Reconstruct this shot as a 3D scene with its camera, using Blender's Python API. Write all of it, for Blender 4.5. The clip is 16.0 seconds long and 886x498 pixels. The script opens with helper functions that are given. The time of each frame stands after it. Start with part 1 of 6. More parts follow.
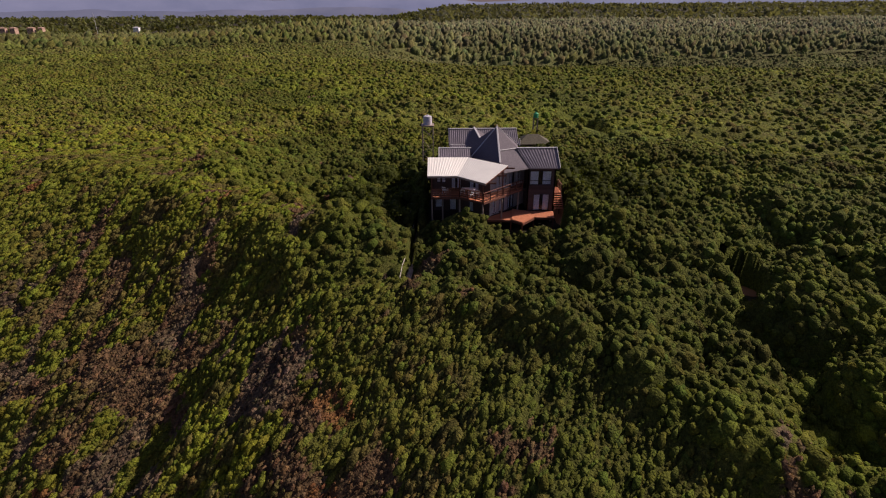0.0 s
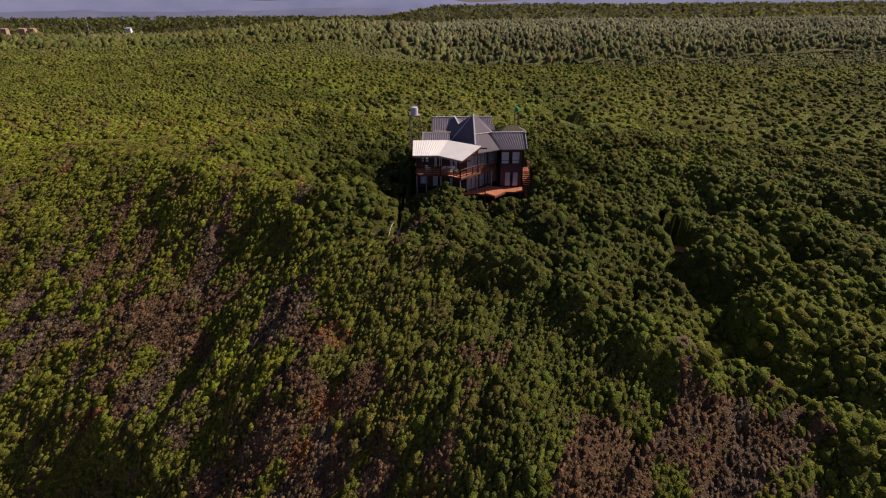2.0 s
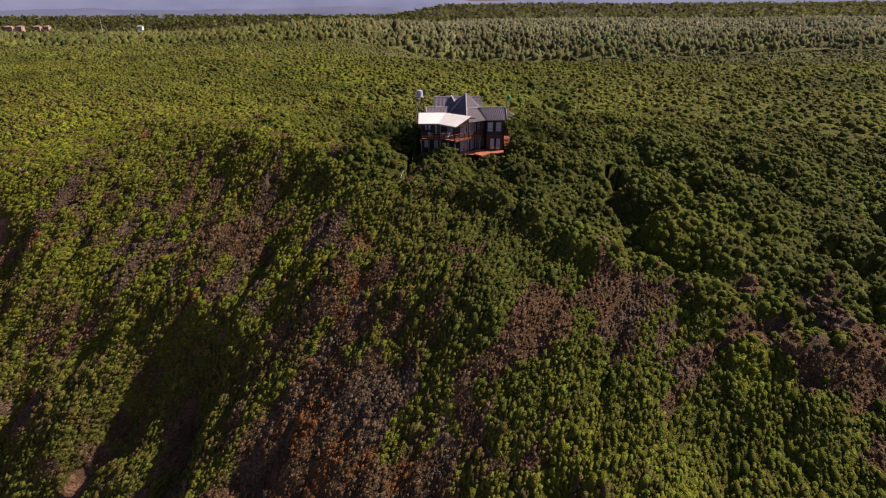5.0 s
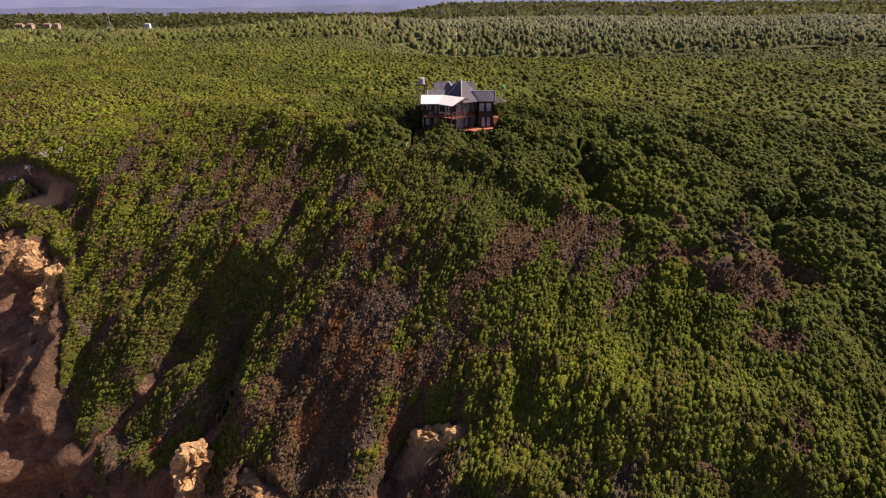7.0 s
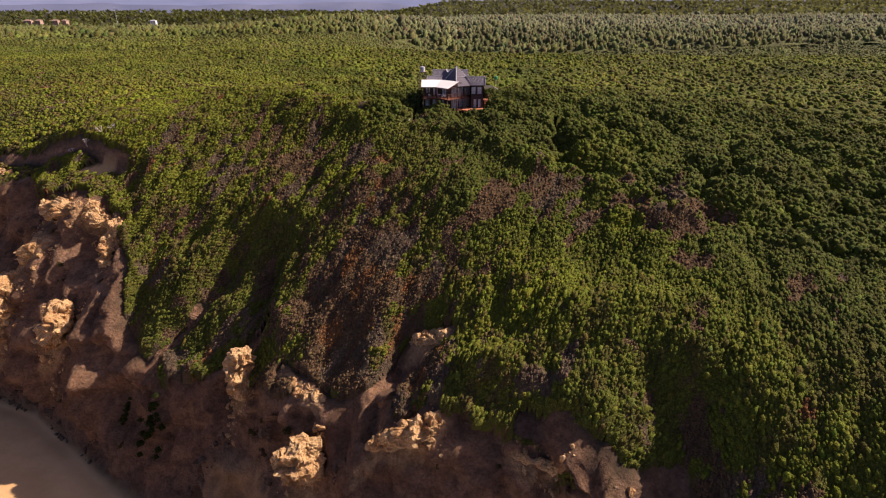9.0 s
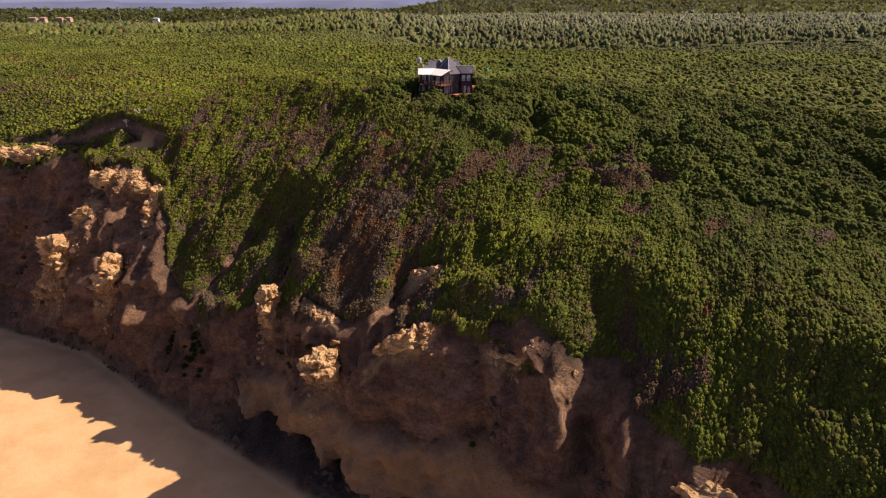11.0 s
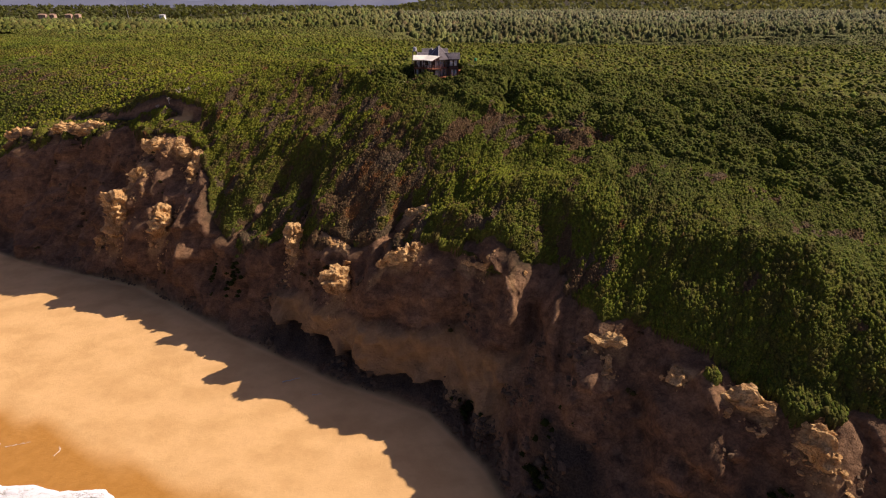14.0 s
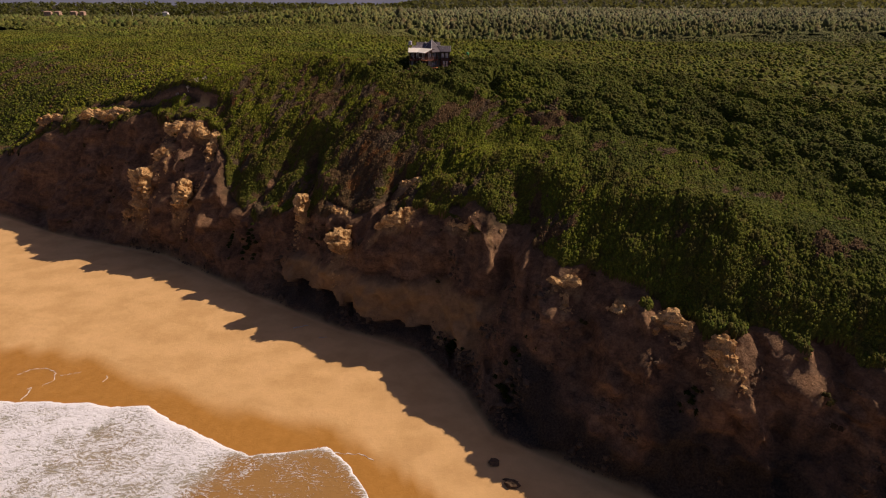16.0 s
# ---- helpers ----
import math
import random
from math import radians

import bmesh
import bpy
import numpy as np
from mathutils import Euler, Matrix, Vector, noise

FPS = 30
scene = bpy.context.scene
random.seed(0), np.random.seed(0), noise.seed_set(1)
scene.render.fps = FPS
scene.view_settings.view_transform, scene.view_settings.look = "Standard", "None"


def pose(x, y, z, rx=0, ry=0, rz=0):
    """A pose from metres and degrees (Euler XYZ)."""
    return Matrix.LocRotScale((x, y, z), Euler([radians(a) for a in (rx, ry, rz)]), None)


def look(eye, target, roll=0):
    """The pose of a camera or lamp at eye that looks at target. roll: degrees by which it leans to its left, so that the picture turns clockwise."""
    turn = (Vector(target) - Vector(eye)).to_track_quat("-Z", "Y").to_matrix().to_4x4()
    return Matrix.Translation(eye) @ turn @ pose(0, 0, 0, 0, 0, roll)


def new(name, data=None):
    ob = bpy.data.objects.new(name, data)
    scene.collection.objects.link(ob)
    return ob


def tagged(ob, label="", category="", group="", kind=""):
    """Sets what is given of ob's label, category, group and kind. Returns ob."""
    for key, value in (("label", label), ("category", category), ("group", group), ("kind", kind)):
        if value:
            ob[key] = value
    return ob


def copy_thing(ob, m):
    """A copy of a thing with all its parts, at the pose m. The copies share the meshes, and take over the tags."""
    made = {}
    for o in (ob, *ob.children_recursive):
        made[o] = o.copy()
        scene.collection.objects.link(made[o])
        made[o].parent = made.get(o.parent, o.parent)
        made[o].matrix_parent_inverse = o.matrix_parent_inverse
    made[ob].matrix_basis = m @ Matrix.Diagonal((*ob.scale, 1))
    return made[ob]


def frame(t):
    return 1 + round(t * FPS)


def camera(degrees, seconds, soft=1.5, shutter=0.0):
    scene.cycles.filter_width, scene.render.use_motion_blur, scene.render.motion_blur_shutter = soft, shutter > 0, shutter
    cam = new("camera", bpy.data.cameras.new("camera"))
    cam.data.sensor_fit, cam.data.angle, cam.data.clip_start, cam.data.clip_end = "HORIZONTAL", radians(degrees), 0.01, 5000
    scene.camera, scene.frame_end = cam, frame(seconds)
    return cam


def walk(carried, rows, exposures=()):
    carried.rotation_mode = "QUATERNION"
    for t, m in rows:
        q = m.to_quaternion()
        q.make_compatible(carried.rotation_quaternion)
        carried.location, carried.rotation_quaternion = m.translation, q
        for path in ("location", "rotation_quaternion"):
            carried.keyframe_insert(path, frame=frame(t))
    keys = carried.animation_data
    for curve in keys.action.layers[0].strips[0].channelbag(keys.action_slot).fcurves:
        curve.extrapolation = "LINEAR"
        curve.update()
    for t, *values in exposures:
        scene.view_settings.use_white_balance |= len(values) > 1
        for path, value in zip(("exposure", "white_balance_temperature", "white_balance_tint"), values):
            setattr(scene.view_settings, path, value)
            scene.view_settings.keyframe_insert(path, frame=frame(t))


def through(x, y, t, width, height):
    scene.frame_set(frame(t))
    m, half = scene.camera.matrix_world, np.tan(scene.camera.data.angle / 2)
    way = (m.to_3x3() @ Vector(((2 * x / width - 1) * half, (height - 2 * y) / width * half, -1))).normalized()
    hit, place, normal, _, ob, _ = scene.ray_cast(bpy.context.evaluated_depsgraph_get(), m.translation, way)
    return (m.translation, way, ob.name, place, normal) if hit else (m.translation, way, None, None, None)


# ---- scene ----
cam = camera(80.0, 16.0, 1.15)
METRES, EYE, TILT, LEAN, TURN = 144.0, 78.0, -25.0, 0.0, 0.0
ROWS = [
    (0.0, 0.0, 0.0, 0.0, 0.0, 0.48, 0.4),
    (0.5, 0.0032, -0.0143, -0.006, 0.0, 0.47, 0.42),
    (1.0, 0.0057, -0.0303, -0.0127, -0.13, 0.47, 0.51),
    (1.5, 0.0075, -0.0478, -0.0201, -0.37, 0.48, 0.62),
    (2.0, 0.0084, -0.0668, -0.0283, -0.73, 0.5, 0.77),
    (2.5, 0.0088, -0.0875, -0.0371, -0.94, 0.49, 0.86),
    (3.0, 0.0094, -0.1096, -0.0462, -0.94, 0.49, 0.86),
    (3.5, 0.0095, -0.1327, -0.0561, -0.78, 0.45, 0.72),
    (4.0, 0.0105, -0.1571, -0.0669, -0.56, 0.44, 0.61),
    (6.5, 0.0151, -0.2922, -0.1294, -0.19, 0.3, 0.31),
    (7.0, 0.0167, -0.3221, -0.1434, -0.12, 0.25, 0.3),
    (7.5, 0.0175, -0.3526, -0.1575, -0.12, 0.17, 0.27),
    (8.0, 0.0192, -0.3837, -0.1723, -0.06, 0.13, 0.18),
    (8.5, 0.0207, -0.4154, -0.187, -0.05, 0.07, 0.16),
    (9.0, 0.0227, -0.4474, -0.2026, -0.04, 0.07, 0.07),
    (11.5, 0.0339, -0.6119, -0.2788, -0.21, -0.12, 0.06),
    (12.0, 0.0367, -0.6449, -0.294, -0.2, -0.17, 0.11),
    (12.5, 0.0413, -0.6776, -0.3095, -0.13, -0.2, 0.05),
    (13.0, 0.0445, -0.7103, -0.3247, -0.16, -0.25, -0.01),
    (13.5, 0.049, -0.7429, -0.3396, -0.09, -0.27, 0.01),
    (14.0, 0.0527, -0.7756, -0.3546, -0.14, -0.33, -0.01),
    (14.5, 0.0573, -0.808, -0.3699, -0.13, -0.36, -0.03),
    (15.0, 0.0629, -0.8403, -0.3852, -0.1, -0.4, -0.08),
    (15.5, 0.0681, -0.8728, -0.4002, -0.13, -0.43, -0.13),
    (16.0, 0.0722, -0.9059, -0.4146, -0.14, -0.51, -0.09),
]
walk(cam, [(t, pose(0, 0, EYE, TILT, LEAN, TURN) @ pose(METRES * x, METRES * y, METRES * z, 90 + pitch, roll, yaw)) for t, x, y, z, yaw, pitch, roll in ROWS],
     exposures=[(0.0, 0.14, 6050, 21), (3.5, 0.34, 6050, 21), (7.0, 0.70, 6050, 22), (9.0, 0.74, 6050, 22), (12.5, 0.64, 6150, 17), (14.5, 0.34, 6600, 16), (16.0, -0.1, 6800, 18)])

# ---- light ----
SUN_AZ, SUN_EL = 22.0, 37.0  # degrees from +x towards +y, above the horizon
world = bpy.data.worlds.new("sky")
scene.world = world
world.use_nodes = True
wn = world.node_tree.nodes
sky = wn.new("ShaderNodeTexSky")
sky.sky_type, sky.sun_disc = "NISHITA", False
sky.sun_elevation, sky.sun_rotation = radians(SUN_EL), radians(90 - SUN_AZ)
sky.air_density, sky.dust_density, sky.ozone_density, sky.altitude = 0.9, 2.0, 3.0, 60
wn["Background"].inputs["Strength"].default_value = 0.056
lilac = wn.new("ShaderNodeMix")  # thin sea haze tints the sky lilac
lilac.data_type, lilac.blend_type = "RGBA", "MULTIPLY"
lilac.inputs[0].default_value, lilac.inputs[7].default_value = 1.0, (1.14, 0.91, 0.98, 1)
world.node_tree.links.new(sky.outputs["Color"], lilac.inputs[6])
world.node_tree.links.new(lilac.outputs[2], wn["Background"].inputs["Color"])
sun = new("sun", bpy.data.lights.new("sun", "SUN"))
sun.data.energy, sun.data.angle, sun.data.color = 5.0, radians(0.5), (1.0, 0.84, 0.66)
to_sun = Vector((math.cos(radians(SUN_EL)) * math.cos(radians(SUN_AZ)), math.cos(radians(SUN_EL)) * math.sin(radians(SUN_AZ)), math.sin(radians(SUN_EL))))
sun.matrix_world = look(tuple(to_sun * 300), (0, 0, 0))

# ---- materials ----


class Nodes:
    """A short hand for node materials."""

    def __init__(self, name):
        self.mat = bpy.data.materials.new(name)
        self.mat.use_nodes = True
        self.t = self.mat.node_tree
        self.b = self.t.nodes["Principled BSDF"]
        self.b.inputs["Specular IOR Level"].default_value = 0.25

    def n(self, kind, **values):
        node = self.t.nodes.new("ShaderNode" + kind)
        for key, v in values.items():
            node.inputs[key].default_value = v
        return node

    def link(self, a, b):
        self.t.links.new(a, b)

    def coords(self, kind="Object", scale=(1, 1, 1)):
        c = self.n("TexCoord")
        m = self.n("Mapping")
        m.inputs["Scale"].default_value = scale
        self.link(c.outputs[kind], m.inputs["Vector"])
        return m.outputs["Vector"]

    def noise(self, scale, detail=4, vec=None, rough=0.55):
        k = self.n("TexNoise", Scale=scale, Detail=detail, Roughness=rough)
        self.link(vec if vec is not None else self.coords(), k.inputs["Vector"])
        return k.outputs["Fac"]

    def ramp(self, fac, stops):
        r = self.n("ValToRGB")
        e = r.color_ramp.elements
        while len(e) < len(stops):
            e.new(0.5)
        for q, (p, c) in zip(e, stops):
            q.position, q.color = p, (*c, 1)
        self.link(fac, r.inputs["Fac"])
        return r.outputs["Color"]

    def mix(self, fac, a, b, blend="MIX"):
        m = self.t.nodes.new("ShaderNodeMix")
        m.data_type, m.blend_type = "RGBA", blend
        for k, v in ((0, fac), (6, a), (7, b)):
            if isinstance(v, (int, float)):
                m.inputs[k].default_value = v
            elif isinstance(v, tuple):
                m.inputs[k].default_value = (*v, 1)
            else:
                self.link(v, m.inputs[k])
        return m.outputs[2]

    def bump(self, height, strength=0.4, distance=0.05):
        k = self.n("Bump", Strength=strength, Distance=distance)
        self.link(height, k.inputs["Height"])
        self.link(k.outputs["Normal"], self.b.inputs["Normal"])

    def done(self, colour, rough=0.8, metal=0.0):
        if isinstance(colour, tuple):
            self.b.inputs["Base Color"].default_value = (*colour, 1)
        else:
            self.link(colour, self.b.inputs["Base Color"])
        self.b.inputs["Roughness"].default_value, self.b.inputs["Metallic"].default_value = rough, metal
        return self.mat


def plain(name, colour, rough=0.7, metal=0.0, wear=0.25, scale=3.0, bump=0.15):
    k = Nodes(name)
    f = k.noise(scale, 6)
    g = k.noise(scale * 9, 3)
    m = k.mix(1.0, tuple(colour), k.ramp(f, [(0.3, (1 - wear,) * 3), (0.7, (1, 1, 1))]), "MULTIPLY")
    m = k.mix(0.5, m, k.ramp(g, [(0.3, (1 - wear,) * 3), (0.7, (1, 1, 1))]), "MULTIPLY")
    k.bump(g, bump, 0.02)
    return k.done(m, rough, metal)


def leaf_material(name, gain=1.0, through=0.14):
    """Leaves: the hue comes with each leaf, light passes through them."""
    k = Nodes(name)
    a = k.n("Attribute")
    a.attribute_name = "hue"
    island = k.n("NewGeometry")
    c = k.mix(1.0, a.outputs["Color"], k.ramp(island.outputs["Random Per Island"], [(0.0, (0.88 * gain,) * 3), (1.0, (1.15 * gain,) * 3)]), "MULTIPLY")
    k.done(c, 0.75)
    k.b.inputs["Specular IOR Level"].default_value = 0.06
    tr = k.n("BsdfTranslucent")
    warm = k.mix(1.0, c, (1.25, 1.2, 0.5), "MULTIPLY")
    k.link(warm, tr.inputs["Color"])
    m = k.n("MixShader", Fac=through)
    k.link(k.b.outputs["BSDF"], m.inputs[1])
    k.link(tr.outputs["BSDF"], m.inputs[2])
    k.link(m.outputs["Shader"], k.t.nodes["Material Output"].inputs["Surface"])
    return k.mat


def mass_material(name, scale, depth=0.4):
    """Closed masses of small leaves in rounded sprays."""
    k = Nodes(name)
    a = k.n("Attribute")
    a.attribute_name = "hue"
    v = k.coords("Object")
    warp = k.n("TexNoise", Scale=scale * 1.3, Detail=3)
    k.link(v, warp.inputs["Vector"])
    vec = k.n("VectorMath")
    vec.operation = "MULTIPLY_ADD"
    vec.inputs[1].default_value = (0.5 / scale,) * 3
    k.link(warp.outputs["Color"], vec.inputs[0])
    k.link(v, vec.inputs[2])
    spray = k.n("TexVoronoi", Scale=scale)
    k.link(vec.outputs["Vector"], spray.inputs["Vector"])
    f = k.noise(5.5 * scale / 2.2, 5, v, 0.75)
    puff = k.ramp(spray.outputs["Distance"], [(0.0, (1, 1, 1)), (0.7, (0, 0, 0))])
    k.bump(k.mix(0.35, puff, f), 1.0, 0.8 / scale)
    tone = k.ramp(spray.outputs["Color"], [(0.1, (0.7, 0.7, 0.7)), (0.9, (1.35, 1.3, 1.2))])
    c = k.mix(1.0, a.outputs["Color"], tone, "MULTIPLY")
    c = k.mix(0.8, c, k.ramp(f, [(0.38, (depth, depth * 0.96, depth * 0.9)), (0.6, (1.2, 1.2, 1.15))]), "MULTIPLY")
    k.b.inputs["Specular IOR Level"].default_value = 0.05
    return k.done(c, 0.9)


def ground_material():
    """Earth, cliff rock and beach sand in one sheet; the weights are laid on the mesh."""
    k = Nodes("earth_rock_sand")
    a = k.n("Attribute")
    a.attribute_name = "cover"  # red: bare rock, green: beach sand, blue: wet sand
    sep = k.n("SeparateColor")
    k.link(a.outputs["Color"], sep.inputs["Color"])
    v = k.coords("Object")
    big, mid, fine = k.noise(0.09, 5, v), k.noise(0.5, 7, v, 0.65), k.noise(2.6, 6, v, 0.7)
    strata_v = k.coords("Object", (0.16, 0.16, 0.5))
    strata = k.noise(1.0, 5, strata_v, 0.6)
    soil = k.ramp(mid, [(0.3, (0.016, 0.014, 0.008)), (0.55, (0.032, 0.028, 0.014)), (0.75, (0.06, 0.044, 0.022))])
    cr = k.n("Attribute")
    cr.attribute_name = "crag"
    stone = k.ramp(strata, [(0.3, (0.42, 0.25, 0.11)), (0.45, (0.66, 0.43, 0.20)), (0.55, (0.55, 0.33, 0.145)), (0.7, (0.72, 0.50, 0.25))])
    stone = k.mix(0.7, stone, k.ramp(mid, [(0.32, (0.45, 0.38, 0.32)), (0.55, (1, 1, 1))]), "MULTIPLY")
    stone = k.mix(0.6, stone, k.ramp(fine, [(0.35, (0.5, 0.47, 0.44)), (0.55, (1.1, 1.1, 1.1))]), "MULTIPLY")
    slope = k.ramp(big, [(0.3, (0.165, 0.098, 0.062)), (0.5, (0.255, 0.15, 0.086)), (0.7, (0.33, 0.205, 0.125))])
    slope = k.mix(0.6, slope, k.ramp(mid, [(0.36, (0.42, 0.38, 0.36)), (0.5, (0.9, 0.88, 0.86)), (0.62, (1.15, 1.13, 1.1))]), "MULTIPLY")
    slope = k.mix(0.4, slope, k.ramp(fine, [(0.38, (0.4, 0.37, 0.35)), (0.5, (0.95, 0.95, 0.95)), (0.62, (1.2, 1.2, 1.18))]), "MULTIPLY")
    crack = k.n("TexVoronoi", Scale=0.55)
    crack.feature = "DISTANCE_TO_EDGE"
    cw = k.n("VectorMath")
    cw.operation = "MULTIPLY_ADD"
    cw.inputs[1].default_value = (3.0, 3.0, 1.5)
    wn = k.n("TexNoise", Scale=0.4, Detail=5)
    k.link(v, wn.inputs["Vector"])
    k.link(wn.outputs["Color"], cw.inputs[0])
    k.link(v, cw.inputs[2])
    k.link(cw.outputs["Vector"], crack.inputs["Vector"])
    slope = k.mix(0.35, slope, k.ramp(crack.outputs["Distance"], [(0.0, (0.3, 0.28, 0.26)), (0.05, (0.8, 0.8, 0.8)), (0.12, (1, 1, 1))]), "MULTIPLY")
    slope = k.mix(0.8, slope, k.ramp(strata, [(0.36, (0.55, 0.5, 0.46)), (0.47, (1.0, 0.97, 0.92)), (0.53, (0.8, 0.74, 0.68)), (0.62, (1.25, 1.18, 1.06))]), "MULTIPLY")
    rock = k.mix(cr.outputs["Fac"], slope, stone)
    sand = k.ramp(k.noise(0.11, 3, k.coords("Object", (1.0, 1.6, 1.0)), 0.45), [(0.36, (0.59, 0.36, 0.152)), (0.47, (0.625, 0.388, 0.167)), (0.5, (0.645, 0.402, 0.175)), (0.62, (0.68, 0.425, 0.19))])
    sand = k.mix(0.35, sand, k.ramp(mid, [(0.35, (0.82, 0.8, 0.78)), (0.6, (1, 1, 1))]), "MULTIPLY")
    # cliff foot tone: dark rock together with the undercut's painted shade
    dark_rock_shade = k.ramp(fine, [(0.35, (0.025, 0.02, 0.015)), (0.65, (0.085, 0.062, 0.042))])
    wet = k.ramp(mid, [(0.3, (0.38, 0.18, 0.036)), (0.7, (0.46, 0.225, 0.052))])
    c = k.mix(sep.outputs["Red"], soil, rock)
    c = k.mix(a.outputs["Alpha"], c, dark_rock_shade)
    c = k.mix(sep.outputs["Green"], c, sand)
    c = k.mix(sep.outputs["Blue"], c, wet)
    rough = k.n("MapRange", **{"From Min": 0.0, "From Max": 1.0, "To Min": 0.95, "To Max": 0.45})
    k.link(sep.outputs["Blue"], rough.inputs["Value"])
    k.link(rough.outputs["Result"], k.b.inputs["Roughness"])
    both = k.n("Math")
    both.operation = "ADD"
    k.link(mid, both.inputs[0])
    half = k.n("Math")
    half.operation = "MULTIPLY"
    half.inputs[1].default_value = 0.5
    k.link(fine, half.inputs[0])
    k.link(half.outputs[0], both.inputs[1])
    k.link(k.mix(sep.outputs["Red"], (0.15, 0.15, 0.15), (1.0, 1.0, 1.0)), (bp := k.n("Bump", Distance=1.0)).inputs["Strength"])
    k.link(both.outputs[0], bp.inputs["Height"])
    k.link(bp.outputs["Normal"], k.b.inputs["Normal"])
    k.link(c, k.b.inputs["Base Color"])
    return k.mat


def sandstone():
    """Cream sandstone: bedded, pitted, stained brown in places."""
    k = Nodes("pale_sandstone")
    v = k.coords("Object")
    bed = k.noise(1.0, 5, k.coords("Object", (0.25, 0.25, 1.6)), 0.6)
    stain, pit = k.noise(0.35, 4, v), k.noise(3.2, 6, v, 0.7)
    c = k.ramp(bed, [(0.3, (0.54, 0.33, 0.14)), (0.46, (0.76, 0.52, 0.25)), (0.56, (0.66, 0.42, 0.185)), (0.7, (0.80, 0.58, 0.31))])
    c = k.mix(0.55, c, k.ramp(stain, [(0.38, (0.62, 0.45, 0.31)), (0.58, (1, 1, 1))]), "MULTIPLY")
    c = k.mix(0.8, c, k.ramp(pit, [(0.36, (0.38, 0.33, 0.29)), (0.5, (0.95, 0.93, 0.9)), (0.65, (1.12, 1.1, 1.06))]), "MULTIPLY")
    k.bump(k.mix(0.4, pit, bed), 1.0, 0.9)
    return k.done(c, 0.95)


def water_material():
    """Shallow green sea with a lace of foam, thick towards the shore."""
    k = Nodes("sea_foam")
    a = k.n("Attribute")
    a.attribute_name = "foam"
    v = k.coords("Object")
    warp = k.n("TexNoise", Scale=0.35, Detail=4)
    k.link(v, warp.inputs["Vector"])
    vec = k.n("VectorMath")
    vec.operation = "MULTIPLY_ADD"
    vec.inputs[1].default_value = (5.5, 2.5, 0)
    k.link(warp.outputs["Color"], vec.inputs[0])
    k.link(v, vec.inputs[2])
    # froth drawn out in streaks, with holes of clear water
    turned = k.n("Mapping")
    turned.inputs["Rotation"].default_value = (0, 0, 0.75)
    turned.inputs["Scale"].default_value = (0.55, 1.5, 1.0)
    k.link(vec.outputs["Vector"], turned.inputs["Vector"])
    streak = k.noise(2.0, 9, turned.outputs["Vector"], 0.72)
    cloud = k.noise(0.22, 5, v, 0.6)
    thick = k.n("Math")
    thick.operation = "MULTIPLY_ADD"
    thick.inputs[1].default_value = 0.42
    k.link(a.outputs["Fac"], thick.inputs[0])
    k.link(streak, thick.inputs[2])
    most = k.n("Math")
    most.operation = "MULTIPLY_ADD"
    most.inputs[1].default_value = 0.35
    k.link(cloud, most.inputs[0])
    k.link(thick.outputs[0], most.inputs[2])
    fac = k.ramp(most.outputs[0], [(0.75, (0, 0, 0)), (0.81, (0.7, 0.7, 0.7)), (0.90, (1, 1, 1))])
    sea = k.ramp(k.noise(0.12, 3, v), [(0.3, (0.36, 0.37, 0.30)), (0.7, (0.46, 0.43, 0.33))])
    sea = k.mix(k.ramp(a.outputs["Fac"], [(0.05, (0, 0, 0)), (0.4, (1, 1, 1))]), (0.36, 0.20, 0.065), sea)
    c = k.mix(fac, sea, (0.84, 0.85, 0.89))
    k.bump(k.mix(0.5, fac, streak), 0.7, 0.35)
    k.b.inputs["Specular IOR Level"].default_value = 0.5
    k.link(k.mix(fac, (0.12, 0.12, 0.12), (0.75, 0.75, 0.75)), k.b.inputs["Roughness"])
    k.link(c, k.b.inputs["Base Color"])
    return k.mat


def boards(name, colour, pitch=0.14, axis=2, rough=0.7):
    """Boards with dark joints and a slight change from one to the next."""
    k = Nodes(name)
    sc = [1.0, 1.0, 1.0]
    g = k.noise(14.0, 4, k.coords("Object", (1, 1, 6)))
    w = k.n("TexWave", Scale=0.5 / pitch * 0.628)
    w.bands_direction = "XYZ"[axis]
    k.link(k.coords("Object", tuple(sc)), w.inputs["Vector"])
    joint = k.ramp(w.outputs["Fac"], [(0.0, (0.35, 0.35, 0.35)), (0.12, (1, 1, 1))])
    r = k.n("ObjectInfo")
    c = k.mix(1.0, tuple(colour), k.ramp(g, [(0.3, (0.7, 0.68, 0.66)), (0.7, (1.1, 1.1, 1.1))]), "MULTIPLY")
    c = k.mix(1.0, c, k.ramp(r.outputs["Random"], [(0, (0.8, 0.8, 0.8)), (1, (1.15, 1.15, 1.15))]), "MULTIPLY")
    if pitch < 1:
        c = k.mix(1.0, c, joint, "MULTIPLY")
    k.bump(g, 0.2, 0.01)
    return k.done(c, rough)


